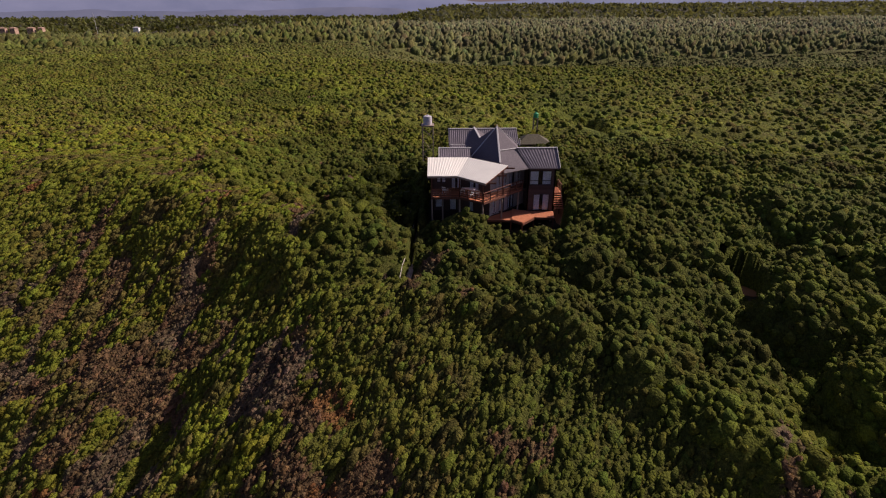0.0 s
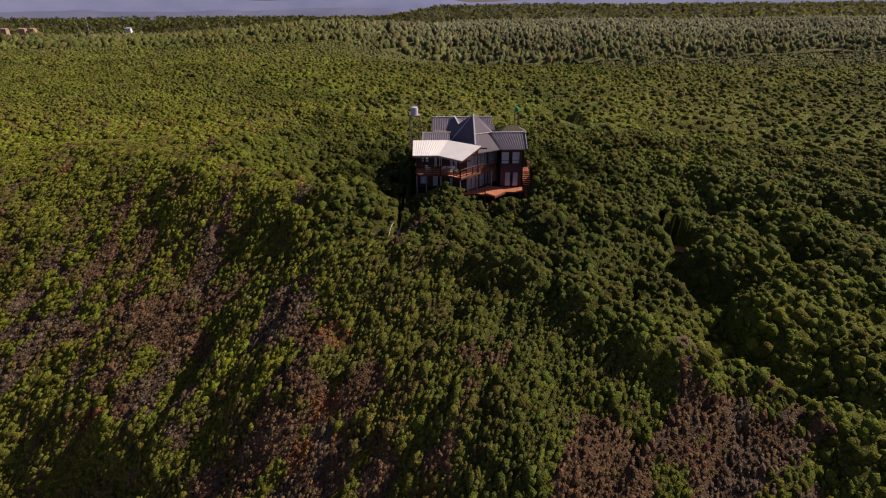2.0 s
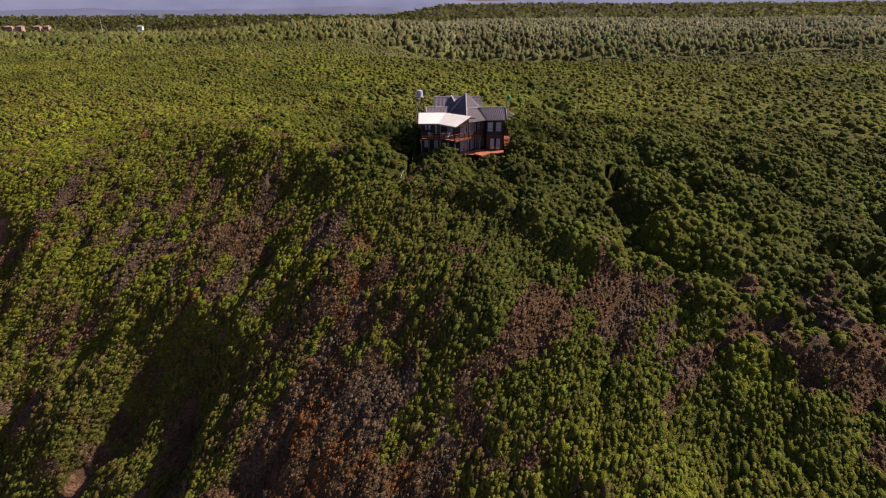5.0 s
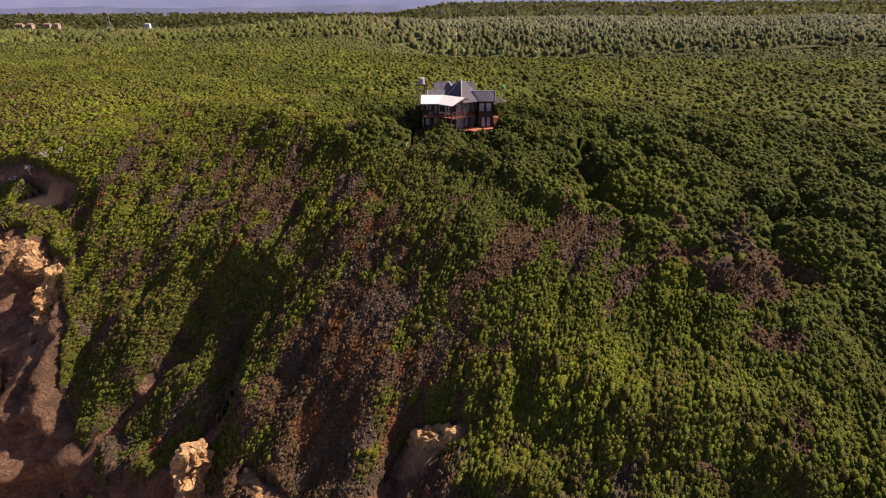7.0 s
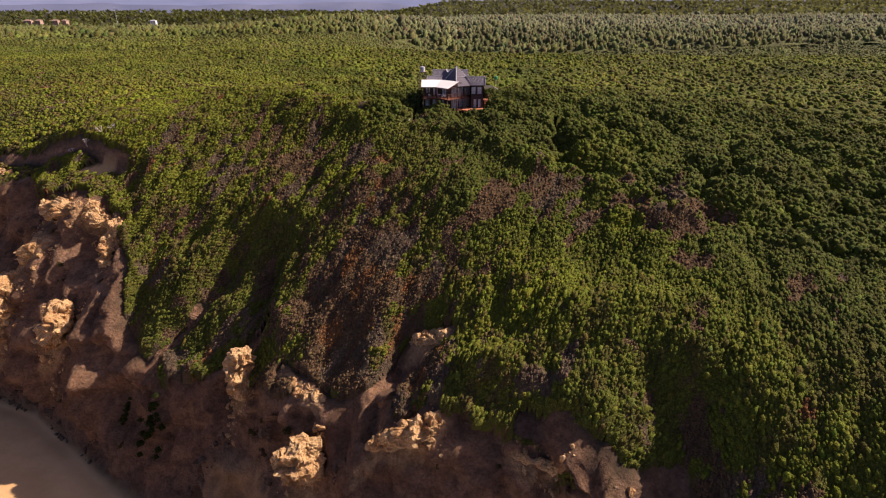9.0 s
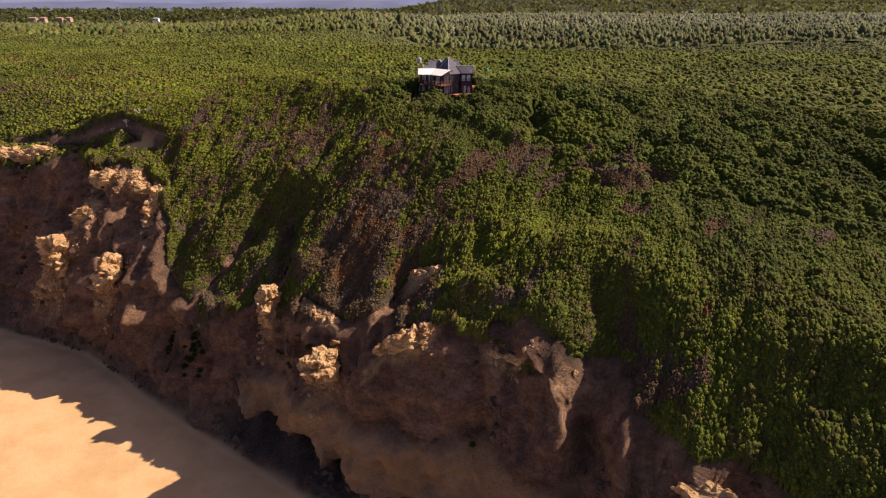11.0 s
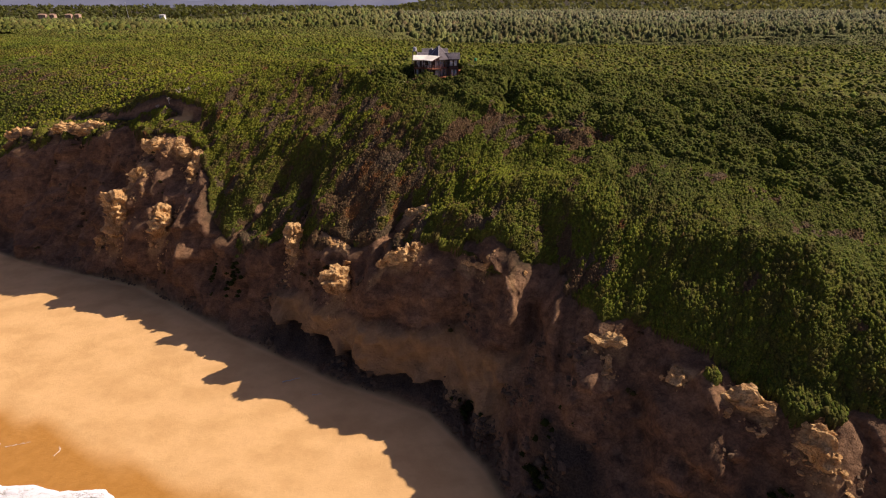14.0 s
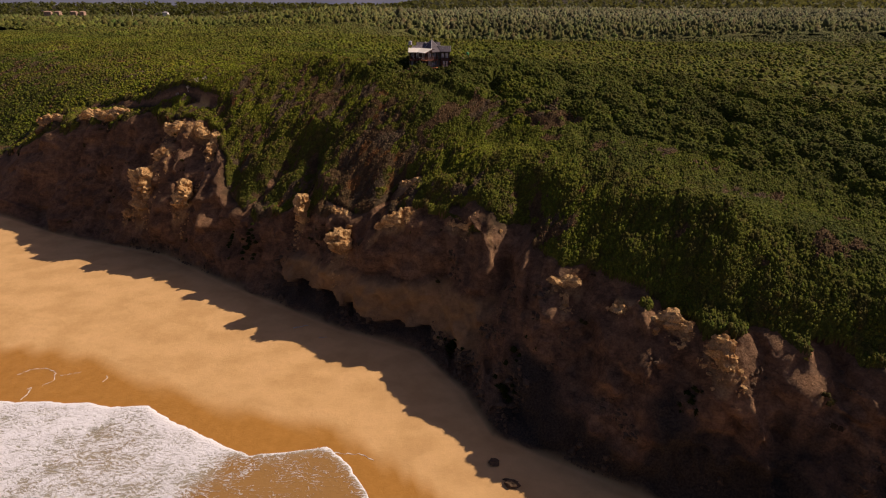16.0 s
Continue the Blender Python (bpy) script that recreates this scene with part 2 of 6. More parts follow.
M_LEAF = leaf_material("leaves", 0.97, 0.34)
M_FAR = leaf_material("far_leaves", 1.0, 0.35)
M_MASS = mass_material("leaf_mass", 5.5)
M_MASS_FAR = mass_material("far_leaf_mass", 1.6, 0.7)
M_EARTH = ground_material()
M_CRAG = sandstone()
M_SEA = water_material()
M_BARK = plain("bark", (0.16, 0.12, 0.085), 0.9, 0, 0.4, 6, 0.5)
M_DEAD = plain("bleached_wood", (0.62, 0.56, 0.48), 0.85, 0, 0.35, 5, 0.4)
M_ROCK = plain("boulder_rock", (0.17, 0.11, 0.065), 0.95, 0, 0.5, 1.5, 0.8)
M_ROOF = plain("grey_roof_sheet", (0.21, 0.188, 0.205), 0.55, 0, 0.25, 1.2, 0.1)
M_TILE = plain("grey_shingle", (0.165, 0.145, 0.16), 0.8, 0, 0.35, 7.0, 0.5)
M_CAP = plain("ridge_cap_grey", (0.55, 0.54, 0.53), 0.5, 0, 0.2, 2, 0.1)
M_WHITE_ROOF = plain("cream_roof_sheet", (0.95, 0.93, 0.82), 0.5, 0, 0.08, 0.8, 0.05)
M_CLAD = boards("dark_stained_cladding", (0.11, 0.07, 0.062), 0.16, 2)
M_PLASTER = plain("grey_brown_render", (0.50, 0.46, 0.44), 0.9, 0, 0.2, 2, 0.2)
M_DECK = boards("red_deck_boards", (0.60, 0.23, 0.115), 9.0, 0)
M_TIMBER = boards("red_brown_timber", (0.16, 0.068, 0.044), 9.0, 0)
M_PALE = boards("weathered_post", (0.34, 0.27, 0.22), 9.0, 2)
M_FRAME = plain("dark_window_frame", (0.055, 0.04, 0.04), 0.5, 0, 0.1)
M_WFRAME = plain("white_paint", (0.78, 0.77, 0.75), 0.5, 0, 0.08)
M_CURTAIN = plain("white_curtain", (0.90, 0.91, 0.95), 0.95, 0, 0.12, 2)
M_TANK = plain("pale_plastic", (0.62, 0.60, 0.64), 0.5, 0, 0.12, 1.5)
M_GREEN = plain("green_plastic", (0.05, 0.36, 0.16), 0.5, 0, 0.12)
M_THATCH = plain("weathered_thatch", (0.16, 0.145, 0.10), 0.95, 0, 0.4, 4, 0.6)
M_DIRT = plain("red_dirt", (0.40, 0.19, 0.09), 0.95, 0, 0.35, 0.7, 0.4)
M_ORANGE = plain("terracotta_wall", (0.46, 0.31, 0.23), 0.85, 0, 0.2, 0.5)
M_DARK = plain("dark_interior", (0.035, 0.028, 0.026), 0.9)


def glass():
    k = Nodes("window_glass")
    k.b.inputs["Transmission Weight"].default_value = 1.0
    k.b.inputs["IOR"].default_value = 1.45
    return k.done((0.97, 0.98, 1.0), 0.02)


M_GLASS = glass()


# Haze is painted on the hills: bluish base colour plus a faint glow.
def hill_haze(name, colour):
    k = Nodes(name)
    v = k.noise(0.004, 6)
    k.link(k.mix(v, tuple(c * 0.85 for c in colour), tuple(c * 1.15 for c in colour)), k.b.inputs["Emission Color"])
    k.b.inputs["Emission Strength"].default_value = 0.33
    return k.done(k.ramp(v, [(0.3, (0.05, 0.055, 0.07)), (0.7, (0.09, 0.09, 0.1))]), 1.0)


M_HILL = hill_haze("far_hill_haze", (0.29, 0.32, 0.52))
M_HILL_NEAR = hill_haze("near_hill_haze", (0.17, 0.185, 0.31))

# ---- relief ----
ALONG, INLAND = np.array([0.85, -0.527]), np.array([0.527, 0.85])
ST = np.array([-180, -115, -85, -60, -35, -10, 10, 30, 50, 75, 125.0])
DT = np.array([-32, -26, -18, -8, 4, 18, 34, 55, 90.0])
RELIEF = np.array([
    [1, 2, 8, 18, 28, 38, 44, 47, 50], [1, 3, 13, 36, 46, 52, 54, 53, 51], [1, 20, 28, 38, 47, 55, 59, 57, 50],
    [1, 14, 25, 33, 42, 51, 60, 57, 52], [1, 8, 19, 33, 39, 50, 59, 53, 55], [1, 5, 20, 32, 39, 48, 55, 57, 58],
    [1, 5, 25, 34, 39, 45, 52, 55, 58], [1, 4, 19, 31, 40, 44, 49, 52, 56], [1, 4, 13, 28, 39, 44, 46, 49, 53],
    [1, 11, 23, 32, 41, 41, 43, 45, 50], [1, 4, 13, 29, 33, 33, 38, 43, 44]], dtype=float)
BAY_S = np.array([-160, -119, -77, -40, 0, 24, 41, 52, 80, 130.0])
BAY_D = np.array([-13, -7, 2, 0, 0, 3, -4, -12, -11, -12.0])


def smooth(v, a, b):
    w = np.clip((v - a) / (b - a), 0, 1)
    return w * w * (3 - 2 * w)


def lattice(ix, iy, seed):
    h = (ix.astype(np.int64) * 374761393 + iy.astype(np.int64) * 668265263 + seed * 974711) & 0x7FFFFFFF
    h = ((h ^ (h >> 13)) * 1274126177) & 0x7FFFFFFF
    h = ((h ^ (h >> 15)) * 668265263) & 0x7FFFFFFF
    return ((h ^ (h >> 16)) & 0xFFFF) / 65535.0


def vnoise(x, y, seed=0):
    """Smooth noise from 0 to 1 on a unit lattice."""
    ix, iy = np.floor(x), np.floor(y)
    fx, fy = x - ix, y - iy
    fx, fy = fx * fx * (3 - 2 * fx), fy * fy * (3 - 2 * fy)
    a, b, c, d = lattice(ix, iy, seed), lattice(ix + 1, iy, seed), lattice(ix, iy + 1, seed), lattice(ix + 1, iy + 1, seed)
    return (a * (1 - fx) + b * fx) * (1 - fy) + (c * (1 - fx) + d * fx) * fy


def fbm(x, y, scale, octaves=4, seed=0, gain=0.5):
    total, weight, amp = 0.0, 0.0, 1.0
    for o in range(octaves):
        total = total + amp * vnoise(x / scale * 2**o + 17.3 * o, y / scale * 2**o - 9.1 * o, seed + o)
        weight += amp
        amp *= gain
    return total / weight * 2 - 1


def blurred(a, n, axis):
    k = np.exp(-np.linspace(-2, 2, 2 * n + 1) ** 2)
    k /= k.sum()
    pad = [(0, 0), (0, 0)]
    pad[axis] = (n, n)
    p = np.pad(a, pad, mode="edge")
    return sum(w * (p[i:i + a.shape[0]] if axis == 0 else p[:, i:i + a.shape[1]]) for i, w in enumerate(k))


FS, FD = np.arange(-240, 201, 2.0), np.arange(-40, 111, 1.0)
table = np.array([np.interp(FS, ST, RELIEF[:, j]) for j in range(len(DT))]).T
table = np.array([np.interp(FD, DT, row) for row in table])
table = blurred(blurred(table, 7, 0), 3, 1)


def coast(x, y):
    s, d = x * ALONG[0] + y * ALONG[1], x * INLAND[0] + y * INLAND[1]
    return s, d - np.interp(s, BAY_S, BAY_D) * np.clip((25 - d) / 50, 0, 1)


def canopy_base(x, y):
    """Height of the vegetated land's surface."""
    s, d = coast(x, y)
    u, v = np.clip((s - FS[0]) / 2, 0, len(FS) - 1.001), np.clip(d - FD[0], 0, len(FD) - 1.001)
    i, j = u.astype(int), v.astype(int)
    fu, fv = u - i, v - j
    near = (table[i, j] * (1 - fu) + table[i + 1, j] * fu) * (1 - fv) + (table[i, j + 1] * (1 - fu) + table[i + 1, j + 1] * fu) * fv
    far = 50 + 3 * fbm(x, y, 160, 3, 40)
    far = far - 24 * np.exp(-((y - 430 + 0.12 * x) / 75) ** 2) * smooth(x, -90, 40)
    far = far + 6 * smooth(y, 470, 820) * smooth(x, -170, 150) + 13 * np.exp(-((x + 110) / 130) ** 2 - ((y - 620) / 150) ** 2)
    far = far - 34 * smooth(y, 650, 1000) * smooth(-x, -60, 250) + 6 * fbm(x, y, 500, 3, 44) * smooth(y, 600, 1400)
    far = far + 25 * smooth(y, 1400, 2400)
    w = smooth(d, 70, 135)
    z = near * (1 - w) + far * w
    beach = 1.5 + np.maximum(d + 32, -75) * 0.018 + np.minimum(d + 107, 0) * 0.03
    return np.where(d < -32, np.minimum(z, beach) * smooth(d, -36, -32) + beach * (1 - smooth(d, -36, -32)), z)


def veg_height(x, y):
    s, d = coast(x, y)
    return 0.7 + 2.4 * smooth(d, 24, 44) * smooth(x, -16, 0) + 1.2 * smooth(d, 30, 60) * (1 - smooth(x, -16, 0)) + 2.0 * smooth(d, 90, 160)


def pad(x, y):
    """The levelled ground of the house."""
    return smooth(-np.maximum(np.abs(x - 6.8) - 9.0, np.abs(y - 64) - 9.5), -3.0, 0.5)


def limit(s):
    """Lowest height of the closed plant cover."""
    return np.interp(s, [-200, -145, -110, -85, -72, -62, -54, -40, -10, 10, 35, 60, 90, 130], [16, 33, 40.5, 41, 38, 30, 22, 20, 25, 30.5, 29, 27.5, 27, 26])


# sandstone crags on the cliff: upper end, lower end, radius
CRAGS = (((-83.6, 32.6, 31.0), (-82.0, 30.2, 27.0), 2.2), ((-87.5, 26.2, 23.0), (-91.0, 24.0, 17.0), 3.5), ((-83.5, 30.5, 27.0), (-88.5, 26.8, 21.5), 2.2), ((-96.5, 25.2, 12.5), (-98.0, 25.0, 10.5), 0.9),
         ((-71.5, 18.2, 24.5), (-73.2, 16.6, 16.0), 2.2), ((-84.5, 38.2, 38.0), (-68.5, 34.0, 37.2), 1.7), ((-64.0, 31.5, 38.0), (-66.5, 27.0, 29.5), 1.2),
         ((-131.0, 65.0, 36.0), (-104.0, 58.5, 38.4), 1.9), ((-150.0, 69.4, 33.4), (-138.0, 66.6, 34.6), 1.9), ((-29.6, 0.9, 27.0), (-30.2, -2.4, 21.0), 1.4), ((-22.0, -3.0, 25.0), (-14.5, -8.6, 24.4), 0.9),
         ((-16.4, -15.2, 22.2), (-17.0, -16.2, 18.6), 1.9), ((-6.0, -18.0, 25.6), (2.6, -18.6, 29.4), 1.3), ((0.0, -2.6, 31.4), (4.2, -4.0, 32.4), 1.2),
         ((12.0, -22.4, 28.3), (18.0, -24.8, 28.0), 0.5), ((23.2, -26.9, 27.6), (23.6, -28.4, 23.6), 0.5), ((58.2, -69.4, 26.4), (59.0, -71.8, 19.5), 1.7),
         ((58.6, -72.3, 17.0), (58.8, -72.8, 15.4), 0.7), ((50.0, -61.4, 25.4), (54.4, -64.2, 26.2), 1.2), ((44.6, -55.6, 25.2), (46.0, -57.0, 22.8), 1.0),
         ((36.0, -49.2, 23.6), (36.2, -51.4, 19.0), 0.6), ((33.0, -46.0, 25.2), (39.0, -48.4, 26.0), 0.7))
# swells and hollows of the land: place, radius, height
SWELLS = ((-22, 43, 8, -2.8), (-36, 46, 9, -2.2), (0, -3, 5, -3.6), (-12, -2, 5, -3.2), (6, 20, 7, 1.8), (39, 38, 10, 2.6), (60, 19, 11, 2.4), (45, -30, 7, -2.6),
          (53, -40, 6, -2.2), (-20, 7, 5, -1.8), (-35, 16, 6, -2.6), (24, -28, 5, -2.6), (28, 3, 6, -1.6), (32, 52, 6, -2.4), (-24, 33, 5, -2.0), (20, -21, 6, 1.6), (-22, -4, 4, 1.0), (-148, 68, 20, 9.0), (-128, 63, 10, 3.0))


def near_crag(x, y):
    """Distance to the nearest crag in plan, in crag radii."""
    out = np.full(np.shape(x), 99.0)
    for a, b, r in CRAGS:
        dx, dy = b[0] - a[0], b[1] - a[1]
        k = np.clip(((x - a[0]) * dx + (y - a[1]) * dy) / (dx * dx + dy * dy), 0, 1)
        out = np.minimum(out, np.hypot(x - a[0] - k * dx, y - a[1] - k * dy) / r)
    return out


def scars(x, y):
    """Bare gullies scoured into the slope: distance to the nearest in half widths."""
    out = np.full(np.shape(x), 99.0)
    for ax, ay, bx, by, wide in ((0.5, -3, -9, -15, 2.3), (-27, 7, -38, -2, 1.6), (-42, 14, -52, 3, 1.4), (31, -31, 24, -44, 1.8), (14, -20, 24, -28, 1.6)):
        dx, dy = bx - ax, by - ay
        k = np.clip(((x - ax) * dx + (y - ay) * dy) / (dx * dx + dy * dy), 0, 1)
        out = np.minimum(out, np.hypot(x - ax - k * dx, y - ay - k * dy) / wide)
    return out + 0.5 * fbm(x, y, 2.5, 2, 29)


def scarp_foot(x, y):
    return 3.2 + 0.9 * fbm(x, y, 9, 3, 99)


def ground_height(x, y):
    s, d = coast(x, y)
    z = canopy_base(x, y)
    steep = smooth(d, -33, -28) * (1 - smooth(d, -4, 18))
    z = z - veg_height(x, y) * smooth(d, -20, -5)
    ribs = fbm(s + 0.6 * d, d * 0.22, 12.0, 3, 7)
    ridge = 1 - 2 * np.abs(fbm(s + 0.7 * d, d * 0.3, 17.0, 3, 9))
    calm = 1 - 0.45 * smooth(s, 4, 14)
    z = z + steep * calm * (2.4 * ribs + 2.2 * ridge - 1.0)
    z = z + 2.6 * smooth(s, 8, 16) * (1 - smooth(s, 34, 42)) * np.exp(-(((d + 9) / 6.5) ** 2))
    # gullies and spurs down the slope: place along the coast, drift, depth, width, reach inland
    for s0, drift, deep, wide, d0, d1 in ((-43, 0.2, 5.2, 3.2, -27, 9), (-30.5, -0.26, 6.8, 3.4, -24, 9), (-0.5, -0.14, 5.5, 3.2, -26, 2), (40, 0.1, 8.0, 4.2, -28, 8), (61, 0.1, 5.0, 6.0, -30, 4),
                                          (-56, 0.2, 2.6, 3.0, -22, 6), (17, 0.9, -3.0, 4.5, -16, 16), (82, 0.0, -3.0, 10.0, -26, 10), (-82, 0.2, -2.6, 5.0, -30, 4),
                                          (-66, 0.2, 2.6, 4.0, -28, 0), (-29, 0.1, -2.4, 2.6, -32, -9), (-11, 0.1, -2.2, 2.4, -32, -9), (7.5, 0.1, -2.4, 2.8, -30, -9)):
        z = z - deep * np.exp(-np.sqrt(0.1 + ((s - s0 - drift * (d + 6) + 1.5 * fbm(s, d, 6, 2, 19)) / wide) ** 2) * 1.3) * smooth(d, d0, d0 + 10) * (1 - smooth(d, d1 - 9, d1))
    bare = smooth(limit(s) - z, -2, 3) * smooth(d, -33, -29)
    z = z + bare * (3.2 * (1 - 2.2 * np.abs(fbm(s + 0.4 * d, z * 0.35, 9.0, 4, 12))) + 0.8 * fbm(x, y, 1.6, 3, 15))
    # the scarp behind the left ledge
    z = z + (2.8 * smooth(d, scarp_foot(x, y), scarp_foot(x, y) + 1.3) - 0.4 * smooth(d, -6, 3)) * (0.5 * smooth(s, -182, -164) + 0.5 * smooth(s, -126, -114)) * (1 - smooth(s, -86, -78)) * (1 - smooth(d, 10, 24))
    # the steep brow over the shaded face on the right
    brow = 0.5 * smooth(s, 50, 64) * (1 - smooth(s, 110, 130))
    e = d + 4.0 * fbm(s, d, 13, 3, 27)
    z = z + brow * (2.8 * smooth(e, -8, -2) * (1 - smooth(d, 5, 18)) - 2.6 * smooth(d, -26, -18) * (1 - smooth(e, -11, -6)))
    for px, py, r, h in SWELLS:
        z = z + h * np.exp(-((x - px) ** 2 + (y - py) ** 2) / r**2)
    z = z + 0.25 * fbm(x, y, 5, 3, 3) * smooth(d, -30, -20)
    z = z + 0.12 * fbm(x, y, 9, 3, 5) * (1 - smooth(d, -36, -30))
    return z * (1 - pad(x, y)) + 54.6 * pad(x, y)


# ---- helpers for meshes ----
def array_mesh(name, verts, quads, attributes=()):
    """A mesh from numpy arrays; attributes: (name, domain, kind, values)."""
    me = bpy.data.meshes.new(name)
    n = len(quads)
    me.vertices.add(len(verts))
    me.vertices.foreach_set("co", verts.astype(np.float32).ravel())
    w = quads.shape[1]
    me.loops.add(n * w)
    me.loops.foreach_set("vertex_index", quads.astype(np.int32).ravel())
    me.polygons.add(n)
    me.polygons.foreach_set("loop_start", np.arange(0, n * w, w, dtype=np.int32))
    for attr, domain, kind, values in attributes:
        a = me.attributes.new(attr, kind, domain)
        a.data.foreach_set("color" if kind == "FLOAT_COLOR" else "value", values.astype(np.float32).ravel())
    me.update(calc_edges=True)
    return me


def part(name, bm, material, parent=None, label=""):
    me = bpy.data.meshes.new(name)
    bm.to_mesh(me)
    bm.free()
    me.materials.append(material)
    ob = new(name, me)
    if parent is not None:
        ob.parent = parent
    if label:
        ob["label"] = label
    return ob


def thing(name, label, category, at=(0, 0, 0), group="", turn=0.0, kind=""):
    ob = new(name)
    ob.matrix_basis = pose(*at, 0, 0, turn)
    return tagged(ob, label, category, group, kind)


def box(bm, lo, hi, bevel=0.0, m=None):
    """A box between two corners, its edges eased, in bm."""
    c = [(lo[i] + hi[i]) / 2 for i in range(3)]
    s = [abs(hi[i] - lo[i]) for i in range(3)]
    r = bmesh.ops.create_cube(bm, size=1.0, matrix=(m or Matrix()) @ Matrix.LocRotScale(c, None, s))
    if bevel:
        edges = list({e for v in r["verts"] for e in v.link_edges})
        bmesh.ops.bevel(bm, geom=edges, offset=bevel, segments=1, affect="EDGES", profile=0.5)
    return bm


def beam(bm, a, b, w, h=None, bevel=0.0):
    """A squared bar from a to b."""
    a, b = Vector(a), Vector(b)
    m = Matrix.Translation((a + b) / 2) @ (b - a).to_track_quat("X", "Z").to_matrix().to_4x4()
    return box(bm, (-(b - a).length / 2, -w / 2, -(h or w) / 2), ((b - a).length / 2, w / 2, (h or w) / 2), bevel, m)


def tube(bm, a, b, ra, rb, sides=8):
    a, b = Vector(a), Vector(b)
    m = Matrix.Translation((a + b) / 2) @ (b - a).to_track_quat("Z", "Y").to_matrix().to_4x4()
    bmesh.ops.create_cone(bm, cap_ends=True, segments=sides, radius1=ra, radius2=rb, depth=(b - a).length, matrix=m)
    return bm


def prism(bm, points, down):
    """A slab: the polygon of points (top) and its copy lower by down."""
    top = [bm.verts.new(p) for p in points]
    low = [bm.verts.new((p[0], p[1], p[2] - down)) for p in points]
    bm.faces.new(top)
    bm.faces.new(low[::-1])
    n = len(points)
    for i in range(n):
        bm.faces.new((top[i], low[i], low[(i + 1) % n], top[(i + 1) % n]))
    bmesh.ops.recalc_face_normals(bm, faces=bm.faces)
    return bm


# ---- the ground ----
def spread(a, b, step, grow, end):
    """Even steps from a to b, then steps that grow until end."""
    out = list(np.arange(a, b, step))
    v, w = b, step
    while v < end:
        out.append(v)
        w *= grow
        v += w
    return out + [end]


def blocks(name, at, size, material, label, seed):
    """A heap of angular blocks grown out of one another, as one mesh."""
    r = np.random.default_rng(seed)
    n = len(at)
    # each block: two uneven rings of five and a cap point at both ends
    k = 5
    turn = r.uniform(0, 6.28, (n, 1))
    rows = []
    for lift, wide in ((-0.7, 0.75), (0.35, 0.95)):
        a = turn + np.arange(k)[None] * 2 * np.pi / k + r.normal(scale=0.2, size=(n, k)) + lift
        w = wide * r.uniform(0.7, 1.2, (n, k))
        rows.append(np.stack([np.cos(a) * w, np.sin(a) * w, lift + r.normal(scale=0.18, size=(n, k))], -1))
    ends = np.stack([r.normal(scale=0.25, size=(n, 3)) + (0, 0, -1.1), r.normal(scale=0.25, size=(n, 3)) + (0, 0, 0.85)], 1)
    p = np.concatenate(rows + [ends], 1) * (size[:, None] * r.uniform(0.65, 1.35, (n, 3)))[:, None, :] + at[:, None, :]
    m = 2 * k + 2
    v = p.reshape(-1, 3).tolist()
    faces = []
    for b in range(0, n * m, m):
        for i in range(k):
            j = (i + 1) % k
            faces += [(b + i, b + j, b + k + j, b + k + i), (b + j, b + i, b + 2 * k), (b + k + i, b + k + j, b + 2 * k + 1)]
    me = bpy.data.meshes.new(name)
    me.from_pydata(v, [], faces)
    me.materials.append(material)
    return tagged(new(name, me), label, "rock", kind="stuff")


def sandstone_crag(a, b, r, seed):
    """A weathered crag: one ledged, cracked and pitted rib along a line."""
    g = random.Random(seed)
    a, b = Vector(a), Vector(b)
    inland = Vector((INLAND[0], INLAND[1], 0))
    axis = (b - a).normalized()
    r = 1.1 * r
    mid, half = (a + b) / 2 + inland * (0.1 * r) + Vector((0, 0, 0.1 * r)), (b - a).length / 2 + 0.6 * r
    wide = axis.cross(inland).normalized()
    thick = wide.cross(axis)
    bm = bmesh.new()
    bmesh.ops.create_icosphere(bm, subdivisions=5 if half * r > 6 else 4, radius=1)
    far = Vector((seed * 13.7, 0, 0))
    for v in bm.verts:
        q = v.co.copy()
        along = math.copysign(abs(q.z) ** 0.8, q.z)
        at = mid + axis * (along * half) + wide * (q.x * r * 1.1) + thick * (q.y * r * 1.2)
        w = (at + far) * (1.7 / r) ** 0.8
        big = noise.fractal(w * 0.32, 0.8, 2.0, 3)
        near, second = noise.voronoi(w * 0.7)[0][:2]
        fine = 1 - 2.2 * abs(noise.fractal(w * 0.8, 0.7, 2.1, 4))
        ledge = (at.z * 0.8 + 0.9 * noise.noise(w * 0.22)) % 1.0
        rough = 1 - 2.0 * abs(noise.fractal(w * 2.3, 0.6, 2.1, 3))
        out = 0.85 * big + 0.42 * (second - near - 0.3) + 0.16 * fine + 0.13 * rough + 0.32 * (ledge**3 - 0.3)
        shift = noise.turbulence_vector(w * 0.55, 4, False) * (0.5 * r**0.5)
        v.co = at + (wide * q.x + thick * q.y + axis * (q.z * 0.5)) * (r * out) + shift
    return tagged(part("sandstone_crag", bm, M_CRAG), "weathered cream sandstone crag jutting from the brown cliff", "rock", "crags on the cliff")


